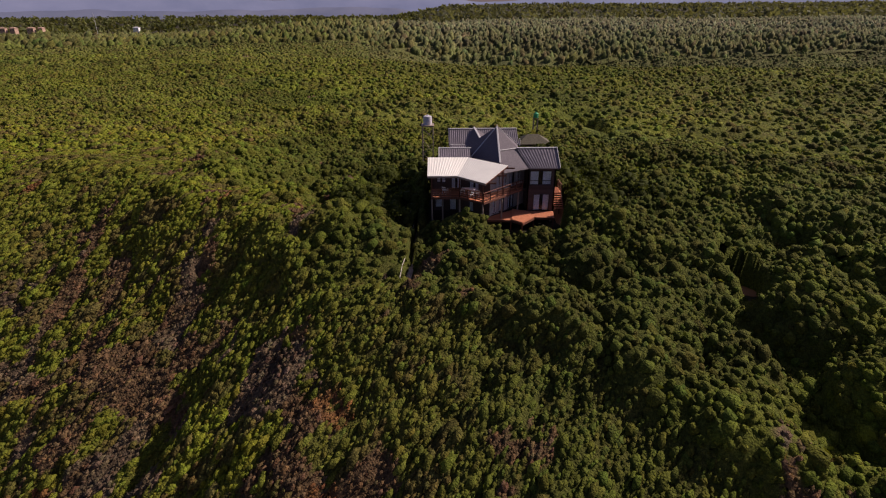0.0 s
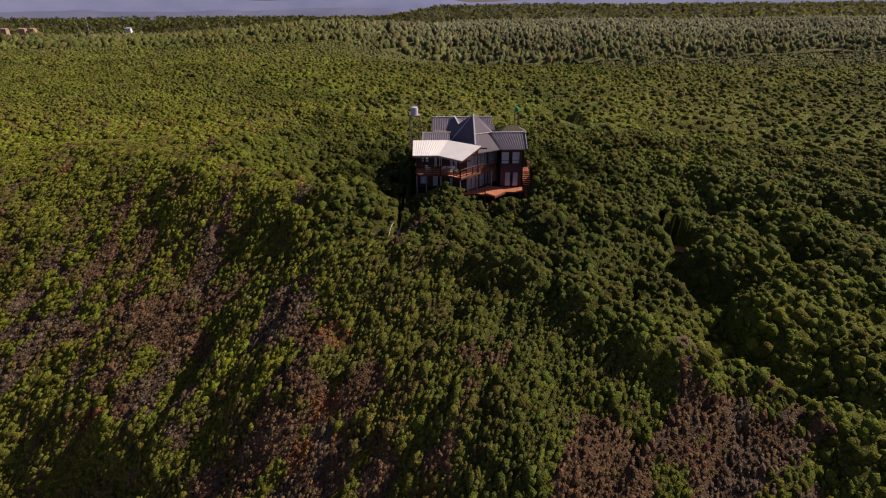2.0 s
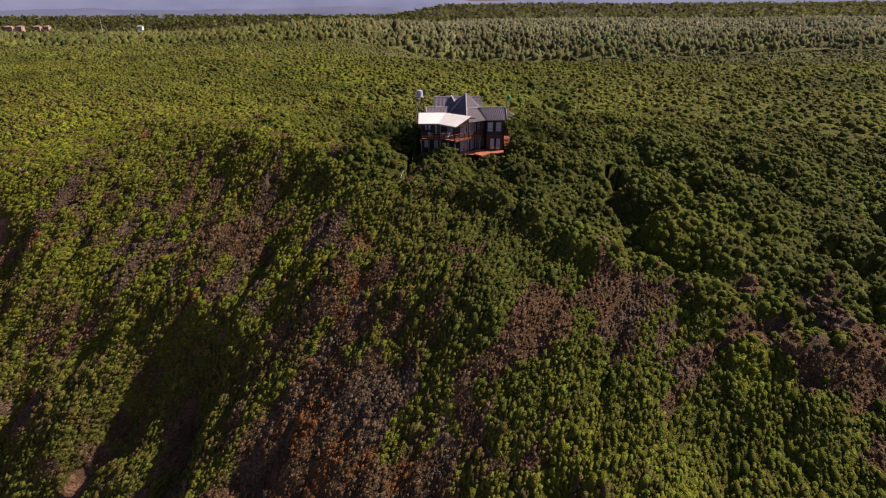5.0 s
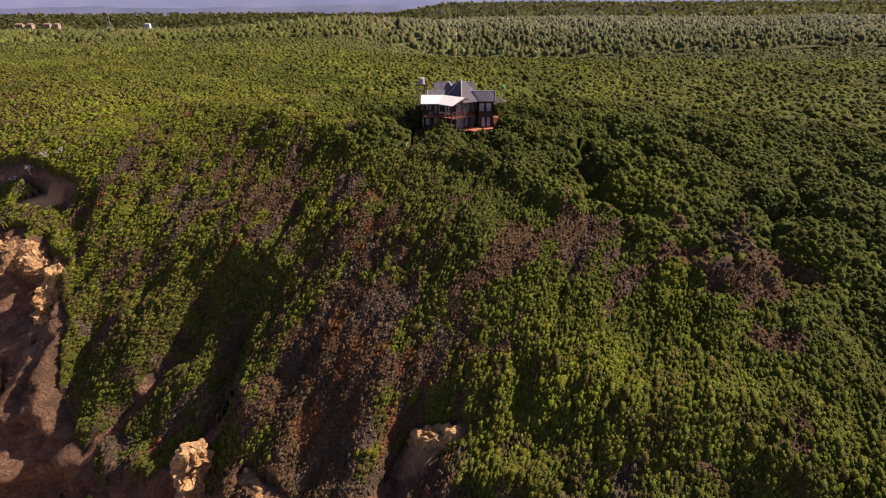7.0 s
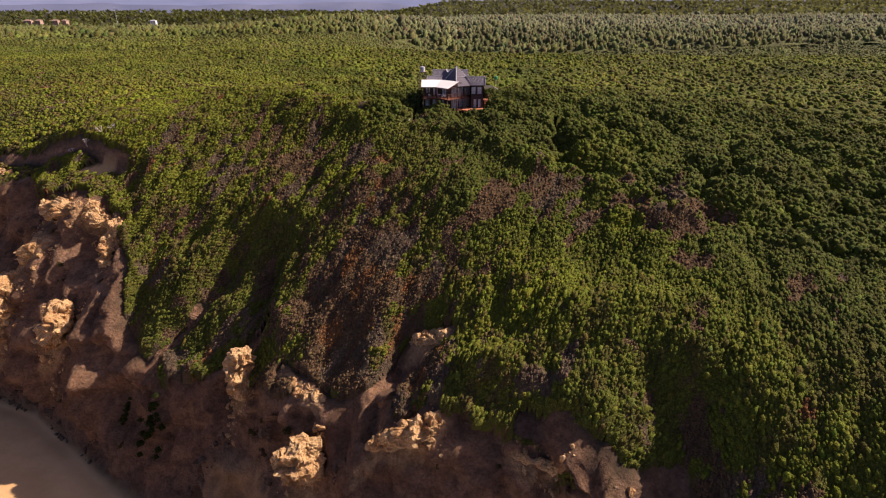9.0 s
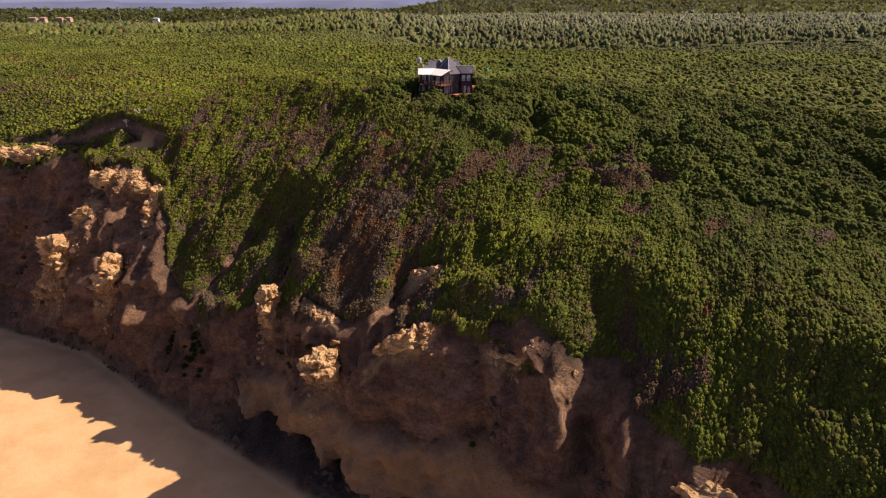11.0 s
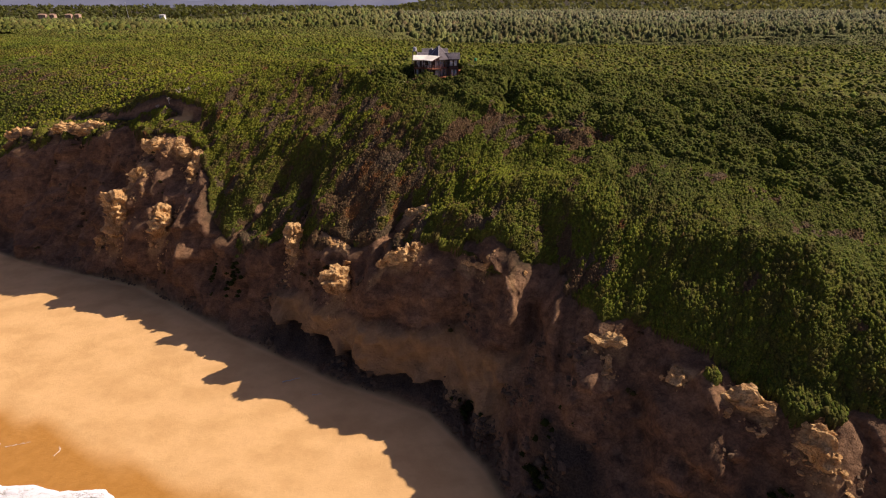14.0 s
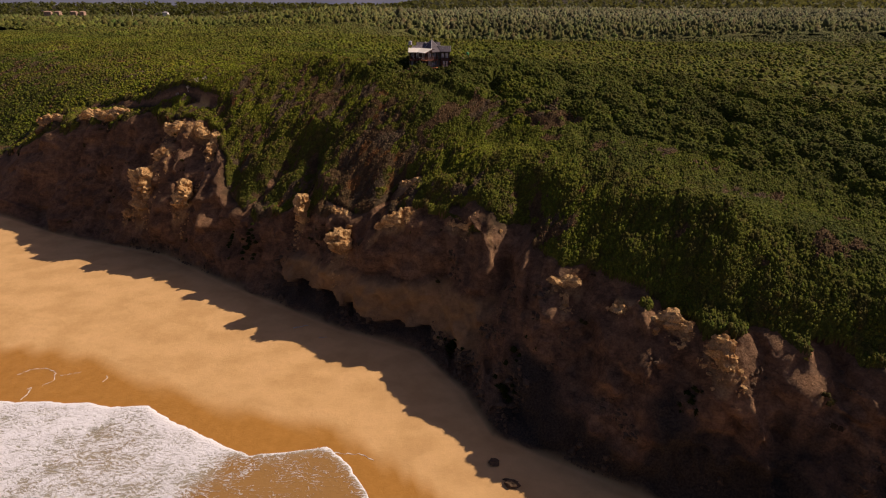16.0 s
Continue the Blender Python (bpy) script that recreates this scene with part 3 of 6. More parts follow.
def outcrops(X, Y, Z, S):
    """Blocks broken from the crags, and stones over the slope."""
    r = np.random.default_rng(77)
    for i, (a, b, rad) in enumerate(CRAGS):
        sandstone_crag(a, b, rad, i)
    near = near_crag(X, Y)
    i, j = np.nonzero((near < 2.2) & (near > 0.5) & (fbm(X, Y, 2.2, 2, 45) > 0.0) & (Z > 8) & (Z < 41))
    pick = r.permutation(len(i))[:900]
    at = np.stack([X[i, j], Y[i, j], Z[i, j] - 0.05], -1)[pick]
    blocks("cliff_rubble", at, 0.15 + 0.55 * r.uniform(size=len(pick)) ** 3, M_CRAG, "cream sandstone rubble lying about the crags", 900)
    # brown stones lying over the bare slope and along its foot
    i, j = np.nonzero((Z > 1.6) & (Z < limit(S) - 3) & (np.abs(S) < 130) & (fbm(S, Z, 9, 3, 47) > 0.05) & ~((S > -20) & (S < 38) & (Z > 7) & (Z < 15)) & ((Z < 6) | (fbm(S, Z, 4, 2, 48) > 0.2)))
    pick = r.permutation(len(i))[:1900]
    at = np.stack([X[i, j], Y[i, j], Z[i, j] - 0.1], -1)[pick]
    blocks("fallen_stones", at, 0.14 + 0.75 * r.uniform(size=len(pick)) ** 4, M_ROCK, "brown stones strewn over the bare cliff slope", 901)


def build_ground():
    right = spread(0, 115, 0.55, 1.16, 4500)
    left = [-v for v in spread(0, 135, 0.55, 1.16, 4500)][::-1][:-1]
    ss = np.array(left + right)
    inner = list(np.arange(-36, -10, 0.36)) + spread(-10, 60, 1.4, 1.1, 4600)
    outer = [-v for v in spread(36, 36.1, 1.4, 1.06, 1500)][::-1][:-1]
    dd = np.array(outer + inner)
    S, D = np.meshgrid(ss, dd, indexing="ij")
    # the sheet is laid along the coast; the bays bend it near the cliffs
    D0 = D.copy()
    for _ in range(3):
        D0 = D + np.interp(S, BAY_S, BAY_D) * np.clip((25 - D0) / 50, 0, 1)
    X, Y = S * ALONG[0] + D0 * INLAND[0], S * ALONG[1] + D0 * INLAND[1]
    Z = ground_height(X, Y)
    bare = smooth(limit(S) + 2.5 * fbm(S, D, 7, 3, 21) - Z, -1.0, 1.0) * smooth(D, -33.0, -31.0)
    bare = np.maximum(bare, smooth(D, -33, -31) * (1 - smooth(Z, 3, 6)))
    bare = bare * (1 - smooth(D, 40, 70))
    # overhangs and buttresses
    crags = 1.2 * (1 - smooth(near_crag(X, Y) + 0.5 * fbm(S, Z, 3, 3, 38), 0.6, 1.5))
    bare = np.maximum(bare, smooth(crags, 0.4, 0.8))
    bare = np.maximum(bare, 1 - smooth(scars(X, Y), 0.9, 1.2))
    foot = scarp_foot(X, Y)
    scarp = smooth(D, foot - 1.0, foot) * (1 - smooth(D, foot + 1.3, foot + 2.0)) * smooth(S, -176, -166) * (1 - smooth(S, -84, -80))
    push = bare * (3.4 * smooth(Z, 3, 9) * fbm(S, Z * 0.3, 19.0, 2, 30) + 3.0 * fbm(S, Z * 1.3, 8.0, 4, 31) + 0.9 * fbm(S, Z, 3.5, 3, 33) + 0.2 * fbm(S + 0.5 * Z, Z, 0.9, 2, 35))
    # buttresses, ledges and scars weathered into the bare face
    scar = 1 - 2.4 * np.abs(fbm(S + 0.3 * Z, Z * 0.45, 5.5, 3, 41))
    ledges = 1 - 2.4 * np.abs(fbm(S * 0.35, Z + 0.12 * S, 2.6, 3, 43))
    push = push + bare * smooth(Z, 5, 9) * (1.3 * scar + 0.75 * ledges + 0.45 * fbm(S, Z, 1.5, 2, 44))
    # a firm bank stands out over the undercut foot
    wave = 1.2 * fbm(S, S * 0, 14, 3, 56)
    upper, lower = 12.4 + 0.055 * (S + 24) + wave, 6.6 - 0.06 * (S + 14) + 0.6 * wave
    stretch = smooth(S, -30, -20) * (1 - smooth(S, 34, 44))
    bank = stretch * smooth(Z, lower - 0.4, lower + 0.4) * (1 - smooth(Z, upper - 0.5, upper + 0.3))
    push = push + 1.9 * bank - 1.2 * stretch * smooth(Z, 2, 3.5) * (1 - smooth(Z, lower - 0.8, lower))
    X, Y = X - push * INLAND[0], Y - push * INLAND[1]
    sand = 1 - smooth(D, -33.5, -31.5)
    ledge = 1 - smooth(((X + 76.5) / 5.0) ** 2 + ((Y - 47.8) / 2.0) ** 2 + 0.5 * fbm(X, Y, 2, 2, 53), 0.6, 1.1)
    wet = (1 - smooth(D0 + 2.0 * fbm(S, D, 25, 2, 51) - np.interp(S, [-160, -66, -34, 0, 26, 47, 90], [-100, -82, -71.6, -67, -60.4, -61.6, -70]), -1.5, 1.5)) * sand
    edge = fbm(S, Z, 9, 3, 55)
    # dark band below the bank: foot rocks and undercut shade painted as one
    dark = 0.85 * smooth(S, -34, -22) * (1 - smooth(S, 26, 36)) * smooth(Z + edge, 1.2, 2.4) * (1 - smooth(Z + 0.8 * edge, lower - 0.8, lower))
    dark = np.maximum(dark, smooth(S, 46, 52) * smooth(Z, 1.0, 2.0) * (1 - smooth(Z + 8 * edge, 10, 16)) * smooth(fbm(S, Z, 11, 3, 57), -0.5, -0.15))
    talus = 0.42 * bank
    n, m = len(ss), len(dd)
    idx = np.arange(n * m).reshape(n, m)
    quads = np.stack([idx[:-1, :-1], idx[1:, :-1], idx[1:, 1:], idx[:-1, 1:]], -1).reshape(-1, 4)
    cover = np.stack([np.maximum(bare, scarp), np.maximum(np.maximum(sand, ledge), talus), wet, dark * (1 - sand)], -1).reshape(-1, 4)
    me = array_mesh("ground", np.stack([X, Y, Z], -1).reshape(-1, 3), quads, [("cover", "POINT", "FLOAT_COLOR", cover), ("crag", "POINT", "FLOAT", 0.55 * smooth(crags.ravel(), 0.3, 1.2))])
    me.polygons.foreach_set("use_smooth", np.ones(len(me.polygons), dtype=bool))
    me.materials.append(M_EARTH)
    outcrops(X, Y, Z, S)
    return tagged(new("ground", me), "coastal plateau of dark earth with sandstone cliffs and a sand beach", "ground", kind="structure")


build_ground()


def build_sea():
    """The wash on the beach: a thin sheet with an uneven front and low waves."""
    s = np.concatenate([np.linspace(-1500, -160, 60), np.arange(-158, 60, 0.5), np.linspace(92, 1500, 60)])
    back = np.concatenate([np.arange(0, 45, 0.6), np.geomspace(45.6, 2600, 45)])
    S, B = np.meshgrid(s, back, indexing="ij")
    front = np.interp(S, [-400, -120, -75, -39.5, -33.6, -27.4, -20.2, -14.2, -9.6, -4, 7, 15, 20.5, 26, 30, 34.5, 60, 100], [-150, -118, -106, -89.6, -85.9, -82.4, -79.4, -75.3, -75.4, -75.3, -74.4, -73.5, -69, -64.2, -64.4, -66, -78, -95])
    front = front + 0.4 * fbm(S, S * 0, 5, 4, 61) + 0.5 * np.abs(fbm(S, S * 0, 2.4, 3, 62))
    D = front - B
    X, Y = S * ALONG[0] + D * INLAND[0], S * ALONG[1] + D * INLAND[1]
    Z = 0.0 + 0.25 * np.exp(-((B - 3) / 2.5) ** 2) * (0.5 + fbm(S, B, 6, 3, 63)) + 0.14 * fbm(X, Y, 2.2, 4, 64) * smooth(B, 0, 3)
    Z = Z + 0.5 * np.exp(-((B - 34 - 4 * fbm(S, B * 0, 30, 2, 66)) / 3.5) ** 2)
    floor_z = 1.5 + np.maximum(D + 32, -75) * 0.018 + np.minimum(D + 107, 0) * 0.03 + 0.1
    Z = np.maximum(Z, floor_z - 0.16 + 0.3 * smooth(B, 0, 0.8))
    Z = np.maximum(Z, ground_height(X, Y) + 0.05 * smooth(B, 0.8, 2.0) - 0.3 * (1 - smooth(B, 0.0, 0.8)))
    foam = 0.35 * np.exp(-(B / 0.9)) + 0.12 * np.exp(-(B / 12.0)) + 0.34 + 0.25 * np.exp(-((B - 33) / 6) ** 2) - 0.3 * smooth(B, 60, 140) + 0.25 * fbm(S, B, 12, 3, 65)
    thin = smooth(S, 8, 16) * (1 - smooth(B, 12, 22)) * smooth(B, 0.2, 0.8)
    foam = foam - 0.44 * thin
    n, m = S.shape
    idx = np.arange(n * m).reshape(n, m)
    quads = np.stack([idx[:-1, :-1], idx[:-1, 1:], idx[1:, 1:], idx[1:, :-1]], -1).reshape(-1, 4)
    me = array_mesh("sea", np.stack([X, Y, Z], -1).reshape(-1, 3), quads, [("foam", "POINT", "FLOAT", foam)])
    me.polygons.foreach_set("use_smooth", np.ones(len(me.polygons), dtype=bool))
    me.materials.append(M_SEA)
    return tagged(new("water", me), "foaming green surf running up the wet beach", "sea", kind="structure")


build_sea()


def build_hills():
    """Far blue hill ranges on the horizon."""
    for dist, high, seed, name in ((4300, 150, 71, "backdrop"), (3300, 88, 75, "backdrop")):
        a = np.radians(np.linspace(20, 160, 260))
        x, y = dist * np.cos(a), dist * np.sin(a)
        h = high + 26 * fbm(a * 900, a * 0, 120, 4, seed) - (34 * np.exp(-((np.degrees(a) - 84) / 4.5) ** 2) if dist > 4000 else 30 * smooth(np.degrees(-a), -100, -86))
        v = np.concatenate([np.stack([x * 1.06, y * 1.06, x * 0 - 5], -1), np.stack([x, y, h], -1), np.stack([x * 0.97, y * 0.97, h * 0.55], -1), np.stack([x * 0.9, y * 0.9, x * 0 - 5], -1)])
        n = len(a)
        q = np.concatenate([np.stack([np.arange(n - 1) + k * n, np.arange(n - 1) + k * n + 1, np.arange(n - 1) + (k + 1) * n + 1, np.arange(n - 1) + (k + 1) * n], -1) for k in range(3)])
        me = array_mesh(name, v, q)
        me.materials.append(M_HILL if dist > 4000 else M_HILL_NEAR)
        tagged(new(name, me), "hazy blue wooded hills on the horizon", "hills", kind="structure")


build_hills()

# ---- plants ----
rng = np.random.default_rng(5)


def spots(x0, x1, y0, y1, step):
    """Jittered places over a rectangle, about step apart."""
    gx, gy = np.meshgrid(np.arange(x0, x1, step), np.arange(y0, y1, step), indexing="ij")
    x = gx.ravel() + rng.uniform(-0.5, 0.5, gx.size) * step
    y = gy.ravel() + rng.uniform(-0.5, 0.5, gx.size) * step
    return x, y


def tufts(name, c, r, h, hue, count, leaf, label, category, material, spread_hue=0.18, core=True):
    """Rounded tufts of leaves: centres, radii, heights and hues, count leaves on each; one mesh."""
    n = len(c)
    u = rng.normal(size=(n, count, 3))
    u[..., 2] = np.abs(u[..., 2]) - 0.25
    u /= np.linalg.norm(u, axis=-1, keepdims=True)
    size = np.stack([r, r, h], -1)[:, None, :]
    p = c[:, None, :] + u * size * rng.uniform(0.72, 1.08, (n, count, 1))
    nor = u / size
    nor = nor / np.linalg.norm(nor, axis=-1, keepdims=True) + rng.normal(scale=0.8, size=u.shape)
    nor /= np.linalg.norm(nor, axis=-1, keepdims=True)
    ta = np.cross(nor, rng.normal(size=u.shape))
    ta /= np.linalg.norm(ta, axis=-1, keepdims=True) + 1e-9
    tb = np.cross(nor, ta)
    ls = (leaf if np.ndim(leaf) else np.full(n, leaf))[:, None, None] * rng.uniform(0.6, 1.3, (n, count, 1))
    v = np.stack([p - ta * ls * 0.62, p - tb * ls * 0.38, p + ta * ls * 0.62, p + tb * ls * 0.38], 2).reshape(-1, 3)
    quads = np.arange(len(v)).reshape(-1, 4)
    col = np.repeat(hue[:, None, :], count, 1) * (1 + spread_hue * rng.normal(size=(n, count, 1)))
    col = np.clip(col.reshape(-1, 3), 0.004, 1)
    if core:  # a closed heart in each tuft, darkened by a fifth between the leaves
        k = 4
        a = np.linspace(0, 2 * np.pi, k, endpoint=False)
        ring = np.stack([np.cos(a), np.sin(a), np.zeros(k)], -1)[None]
        low = c[:, None, :] + ring * size * 0.8 - np.array([0, 0, 0.25]) * size
        top = c[:, None, :] + ring * size * 0.45 + np.array([0, 0, 0.72]) * size
        cv = np.concatenate([low, top], 1).reshape(-1, 3)
        base = len(v) + np.arange(n)[:, None] * 2 * k
        i = np.arange(k)
        side = np.stack([base + i, base + (i + 1) % k, base + k + (i + 1) % k, base + k + i], -1).reshape(-1, 4)
        cap = np.stack([base[:, 0] + k, base[:, 0] + k + 1, base[:, 0] + k + 2, base[:, 0] + k + 3], -1)
        v = np.concatenate([v, cv])
        quads = np.concatenate([quads, side, cap])
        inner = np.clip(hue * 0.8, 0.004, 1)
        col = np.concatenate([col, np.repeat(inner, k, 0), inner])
    rgba = np.concatenate([col, np.ones((len(col), 1))], 1)
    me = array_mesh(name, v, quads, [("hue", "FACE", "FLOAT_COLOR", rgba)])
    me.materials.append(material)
    ob = new(name, me)
    return tagged(ob, label, category, kind="stuff") if label else ob


GREEN = np.array([0.103, 0.109, 0.019])
DEEP = np.array([0.070, 0.088, 0.017])
LIME = np.array([0.155, 0.183, 0.014])
OLIVE = np.array([0.116, 0.098, 0.032])
DRY = np.array([0.125, 0.082, 0.045])
GREY = np.array([0.124, 0.092, 0.060])
# air haze over the distant woods, put into their leaf colour
HAZE_GREY = np.array([0.150, 0.154, 0.104])
RUST = np.array([0.17, 0.085, 0.035])
TWIG = np.array([0.062, 0.047, 0.032])

# patches of the slope: x, y, radius, weight (dry above nought, lush lime below)
DRY_SPOTS = ((-42, 46, 16, 0.35), (-30, 36, 14, 0.3), (-18, 24, 11, 0.3), (-12, 30, 6, 0.4), (10, 19, 8, 0.5), (23, 16, 9, 0.5), (36, 16, 9, 0.35), (-1, 4, 8, 0.5), (-10, 3, 9, 0.6), (-17, -2, 8, 0.6), (-22, 8, 6, 0.5), (-4, -7, 8, 0.6), (12, -15, 7, 0.4), (34, -30, 6, 0.4), (46, 8, 10, 0.3), (24, -17, 5, 0.55), (37, -13, 5, 0.5), (30, -24, 5, 0.35))
LIME_SPOTS = ((18, -4, 10, 0.6), (34, -10, 9, 0.2), (-17, 29, 4.0, 0.9), (-24, 58, 7, 0.5), (50, -26, 12, 0.15), (-70, 90, 45, 0.45), (-130, 95, 50, 0.45), (30, 27, 5, 0.4), (33, 9.5, 2.6, 1.0))


def hues(x, y, big=None, small=None):
    """Plant colours by place: lush, dry, bright and deep patches."""
    n = len(x)
    a, b, c = fbm(x, y, 14, 3, 81), fbm(x, y, 5, 2, 85), fbm(x, y, 40, 3, 88)
    dry = 0.10 + 0.35 * a + 0.2 * b - 0.1
    lime = 0.15 + 0.5 * fbm(x, y, 18, 3, 91)
    for px, py, r, w in DRY_SPOTS:
        dry = dry + w * np.exp(-((x - px) ** 2 + (y - py) ** 2) / r**2)
    for px, py, r, w in LIME_SPOTS:
        g = np.exp(-((x - px) ** 2 + (y - py) ** 2) / r**2)
        lime, dry = lime + w * g, dry - 0.8 * w * g
    s, d = coast(x, y)
    dry = dry - 0.5 * smooth(d, 30, 50) * smooth(x, -20, 0) - 0.25 * smooth(d, 55, 90)
    patch = domes(x, y, 4.6, 700, 1.7, 0.98)[1]
    inner = domes(x, y, 1.7, 720, 1.4, 0.98)[1]
    k = ((patch * 7.31 + inner * 0.4) % 1.0)[:, None]
    fine = rng.uniform(size=n) if small is None else small
    pick = 0.55 * patch + 0.33 * inner + 0.12 * fine
    pick = (1 / (1 + np.exp(-1.7 * (pick - 0.5) / 0.188)))[:, None]
    other = ((patch * 3.7 + inner * 2.9 + 0.3 * fine) % 1.0)[:, None]
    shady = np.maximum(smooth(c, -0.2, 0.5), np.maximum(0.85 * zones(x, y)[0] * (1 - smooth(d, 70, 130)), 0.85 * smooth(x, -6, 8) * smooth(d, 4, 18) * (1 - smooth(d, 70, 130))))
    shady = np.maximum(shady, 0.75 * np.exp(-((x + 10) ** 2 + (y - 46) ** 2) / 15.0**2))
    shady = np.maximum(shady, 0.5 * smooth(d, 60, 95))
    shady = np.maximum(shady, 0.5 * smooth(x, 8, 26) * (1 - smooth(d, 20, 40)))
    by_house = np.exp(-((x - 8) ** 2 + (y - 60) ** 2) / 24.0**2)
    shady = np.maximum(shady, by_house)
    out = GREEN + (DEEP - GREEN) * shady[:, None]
    out = out + (LIME - out) * np.clip(lime, 0, 1)[:, None] * 0.75
    out = np.where(other < 0.25, OLIVE + (out - OLIVE) * shady[:, None], out)
    dead = np.where(k < 0.5, DRY, np.where(k < 0.94, GREY, RUST))
    withered = pick < 0.04 + 0.12 * (1 - smooth(x, -14, 0))[:, None] * (1 - smooth(d, 34, 48))[:, None] + np.clip(dry, -0.1, 0.8)[:, None]
    out = np.where(withered, dead, out)
    grey = smooth(y, 260, 700)[:, None] * (0.3 + 0.4 * smooth(x, -140, -10))[:, None]  # inland foliage drifts to the painted haze colour
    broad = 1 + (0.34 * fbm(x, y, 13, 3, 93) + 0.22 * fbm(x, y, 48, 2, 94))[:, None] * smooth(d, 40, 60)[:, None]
    return (out + (HAZE_GREY - out) * grey) * broad * (0.82 + 0.36 * other) * (1 - 0.25 * by_house[:, None]), withered[:, 0]


def domes(x, y, cell, seed, stretch=1.0, turn=0.0, wide=0.62):
    """Rounded lumps on a jittered lattice: height from 0 to 1 and a number for each lump."""
    c, s = math.cos(turn), math.sin(turn)
    x, y = x + 0.35 * cell * fbm(x, y, 2.6 * cell, 2, seed + 5), y + 0.35 * cell * fbm(x, y, 2.6 * cell, 2, seed + 6)
    u, v = (x * c + y * s) / cell / stretch, (-x * s + y * c) / cell
    iu, iv = np.floor(u), np.floor(v)
    best, who = np.zeros(len(x)), np.zeros(len(x))
    for a in (-1, 0, 1):
        for b in (-1, 0, 1):
            cu, cv = iu + a, iv + b
            k = lattice(cu, cv, seed + 2)
            r = wide + 0.5 * k
            q = ((u - cu - lattice(cu, cv, seed)) ** 2 + (v - cv - lattice(cu, cv, seed + 1)) ** 2) / r**2
            h = np.sqrt(np.clip(1 - q, 0, 1)) * (0.55 + 0.45 * k)
            win = h > best
            best, who = np.where(win, h, best), np.where(win, lattice(cu, cv, seed + 3), who)
    return best, who


GX, GY = np.arange(-500, 461, 1.0), np.arange(-190, 491, 1.0)
GROUND = ground_height(*np.meshgrid(GX, GY, indexing="ij"))


def land(x, y):
    """The ground's height from a one-metre grid."""
    u, v = np.clip(x - GX[0], 0, len(GX) - 1.001), np.clip(y - GY[0], 0, len(GY) - 1.001)
    i, j = u.astype(int), v.astype(int)
    a, b = u - i, v - j
    return (GROUND[i, j] * (1 - a) + GROUND[i + 1, j] * a) * (1 - b) + (GROUND[i, j + 1] * (1 - a) + GROUND[i + 1, j + 1] * a) * b


def house_clear(x, y):
    return (np.abs(x - 6.0) < 8.0) & (np.abs(y - 63.8) < 9.0) | (np.abs(x - 9.0) < 4.2) & (np.abs(y - 54.4) < 2.2)


def gaps(x, y):
    """Where nothing grows: the house, the steps, the bare spots."""
    hole = (((x - 28.6) / 2.0) ** 2 + ((y - 45.8) / 3.4) ** 2 < 1) | (((x + 23.5) / 1.1) ** 2 + ((y - 54.2) / 0.6) ** 2 < 1) | (((x + 24.6) / 0.8) ** 2 + ((y - 48.2) / 0.6) ** 2 < 1) | (((x - 15.0) / 1.5) ** 2 + ((y - 61.0) / 3.2) ** 2 < 1)
    steps = (np.abs(x + 3.1) < 0.32) & (y > 41) & (y < 60)
    shed = (np.abs(x - 18.4) < 3.1) & (y > 103.8) & (y < 108.3)
    road = ((x - 39) / 5) ** 2 + ((y - 141) / 13) ** 2 < 0.9
    ledge = (((x + 76.5) / 5.0) ** 2 + ((y - 47.8) / 2.0) ** 2 < 1)
    under = (np.abs(x - 1.8) < 4.2) & (np.abs(y - 54.2) < 1.3)
    return under | hole | steps | shed | road | ledge | house_clear(x, y)


def tree_line(x, y):
    return 31 + 5 * fbm(x, y, 11, 2, 97)


def growth(x, y):
    """Whether plants cover this place."""
    s, d = coast(x, y)
    ok = (d > -28) & ((land(x, y) > limit(s) + 2.5 * fbm(s, d, 7, 3, 21) - 0.6) | (d > 6 + 3 * fbm(s, d, 7, 2, 23)) & (s < -108) | (d > 25)) & ~gaps(x, y)
    ok = ok & (near_crag(x, y) + 0.4 * fbm(x, y, 2, 2, 24) > 1.15)
    foot = scarp_foot(x, y)
    return ok & ~((d > foot - 1.2) & (d < foot + 1.2 + 0.8 * smooth(s, -126, -114) + 0.8 * fbm(x, y, 3, 2, 98)) & (s > -172) & (s < -83)) & (scars(x, y) > 1)


def zones(x, y):
    """Weights of the wood by the house, the left plateau and the far plateau; the rest is shrub."""
    s, d = coast(x, y)
    edge = -14 - 19 * smooth(y, 52, 68)
    east = smooth(x, edge - 4, edge + 3)
    far = east * smooth(d, 106, 126) + (1 - east) * smooth(d, 138, 158)
    wood = smooth(d - tree_line(x, y), -2.5, 1.5) * east * (1 - far)
    top = smooth(d, 40, 50) * (1 - east) * (1 - far)
    return wood, top, far


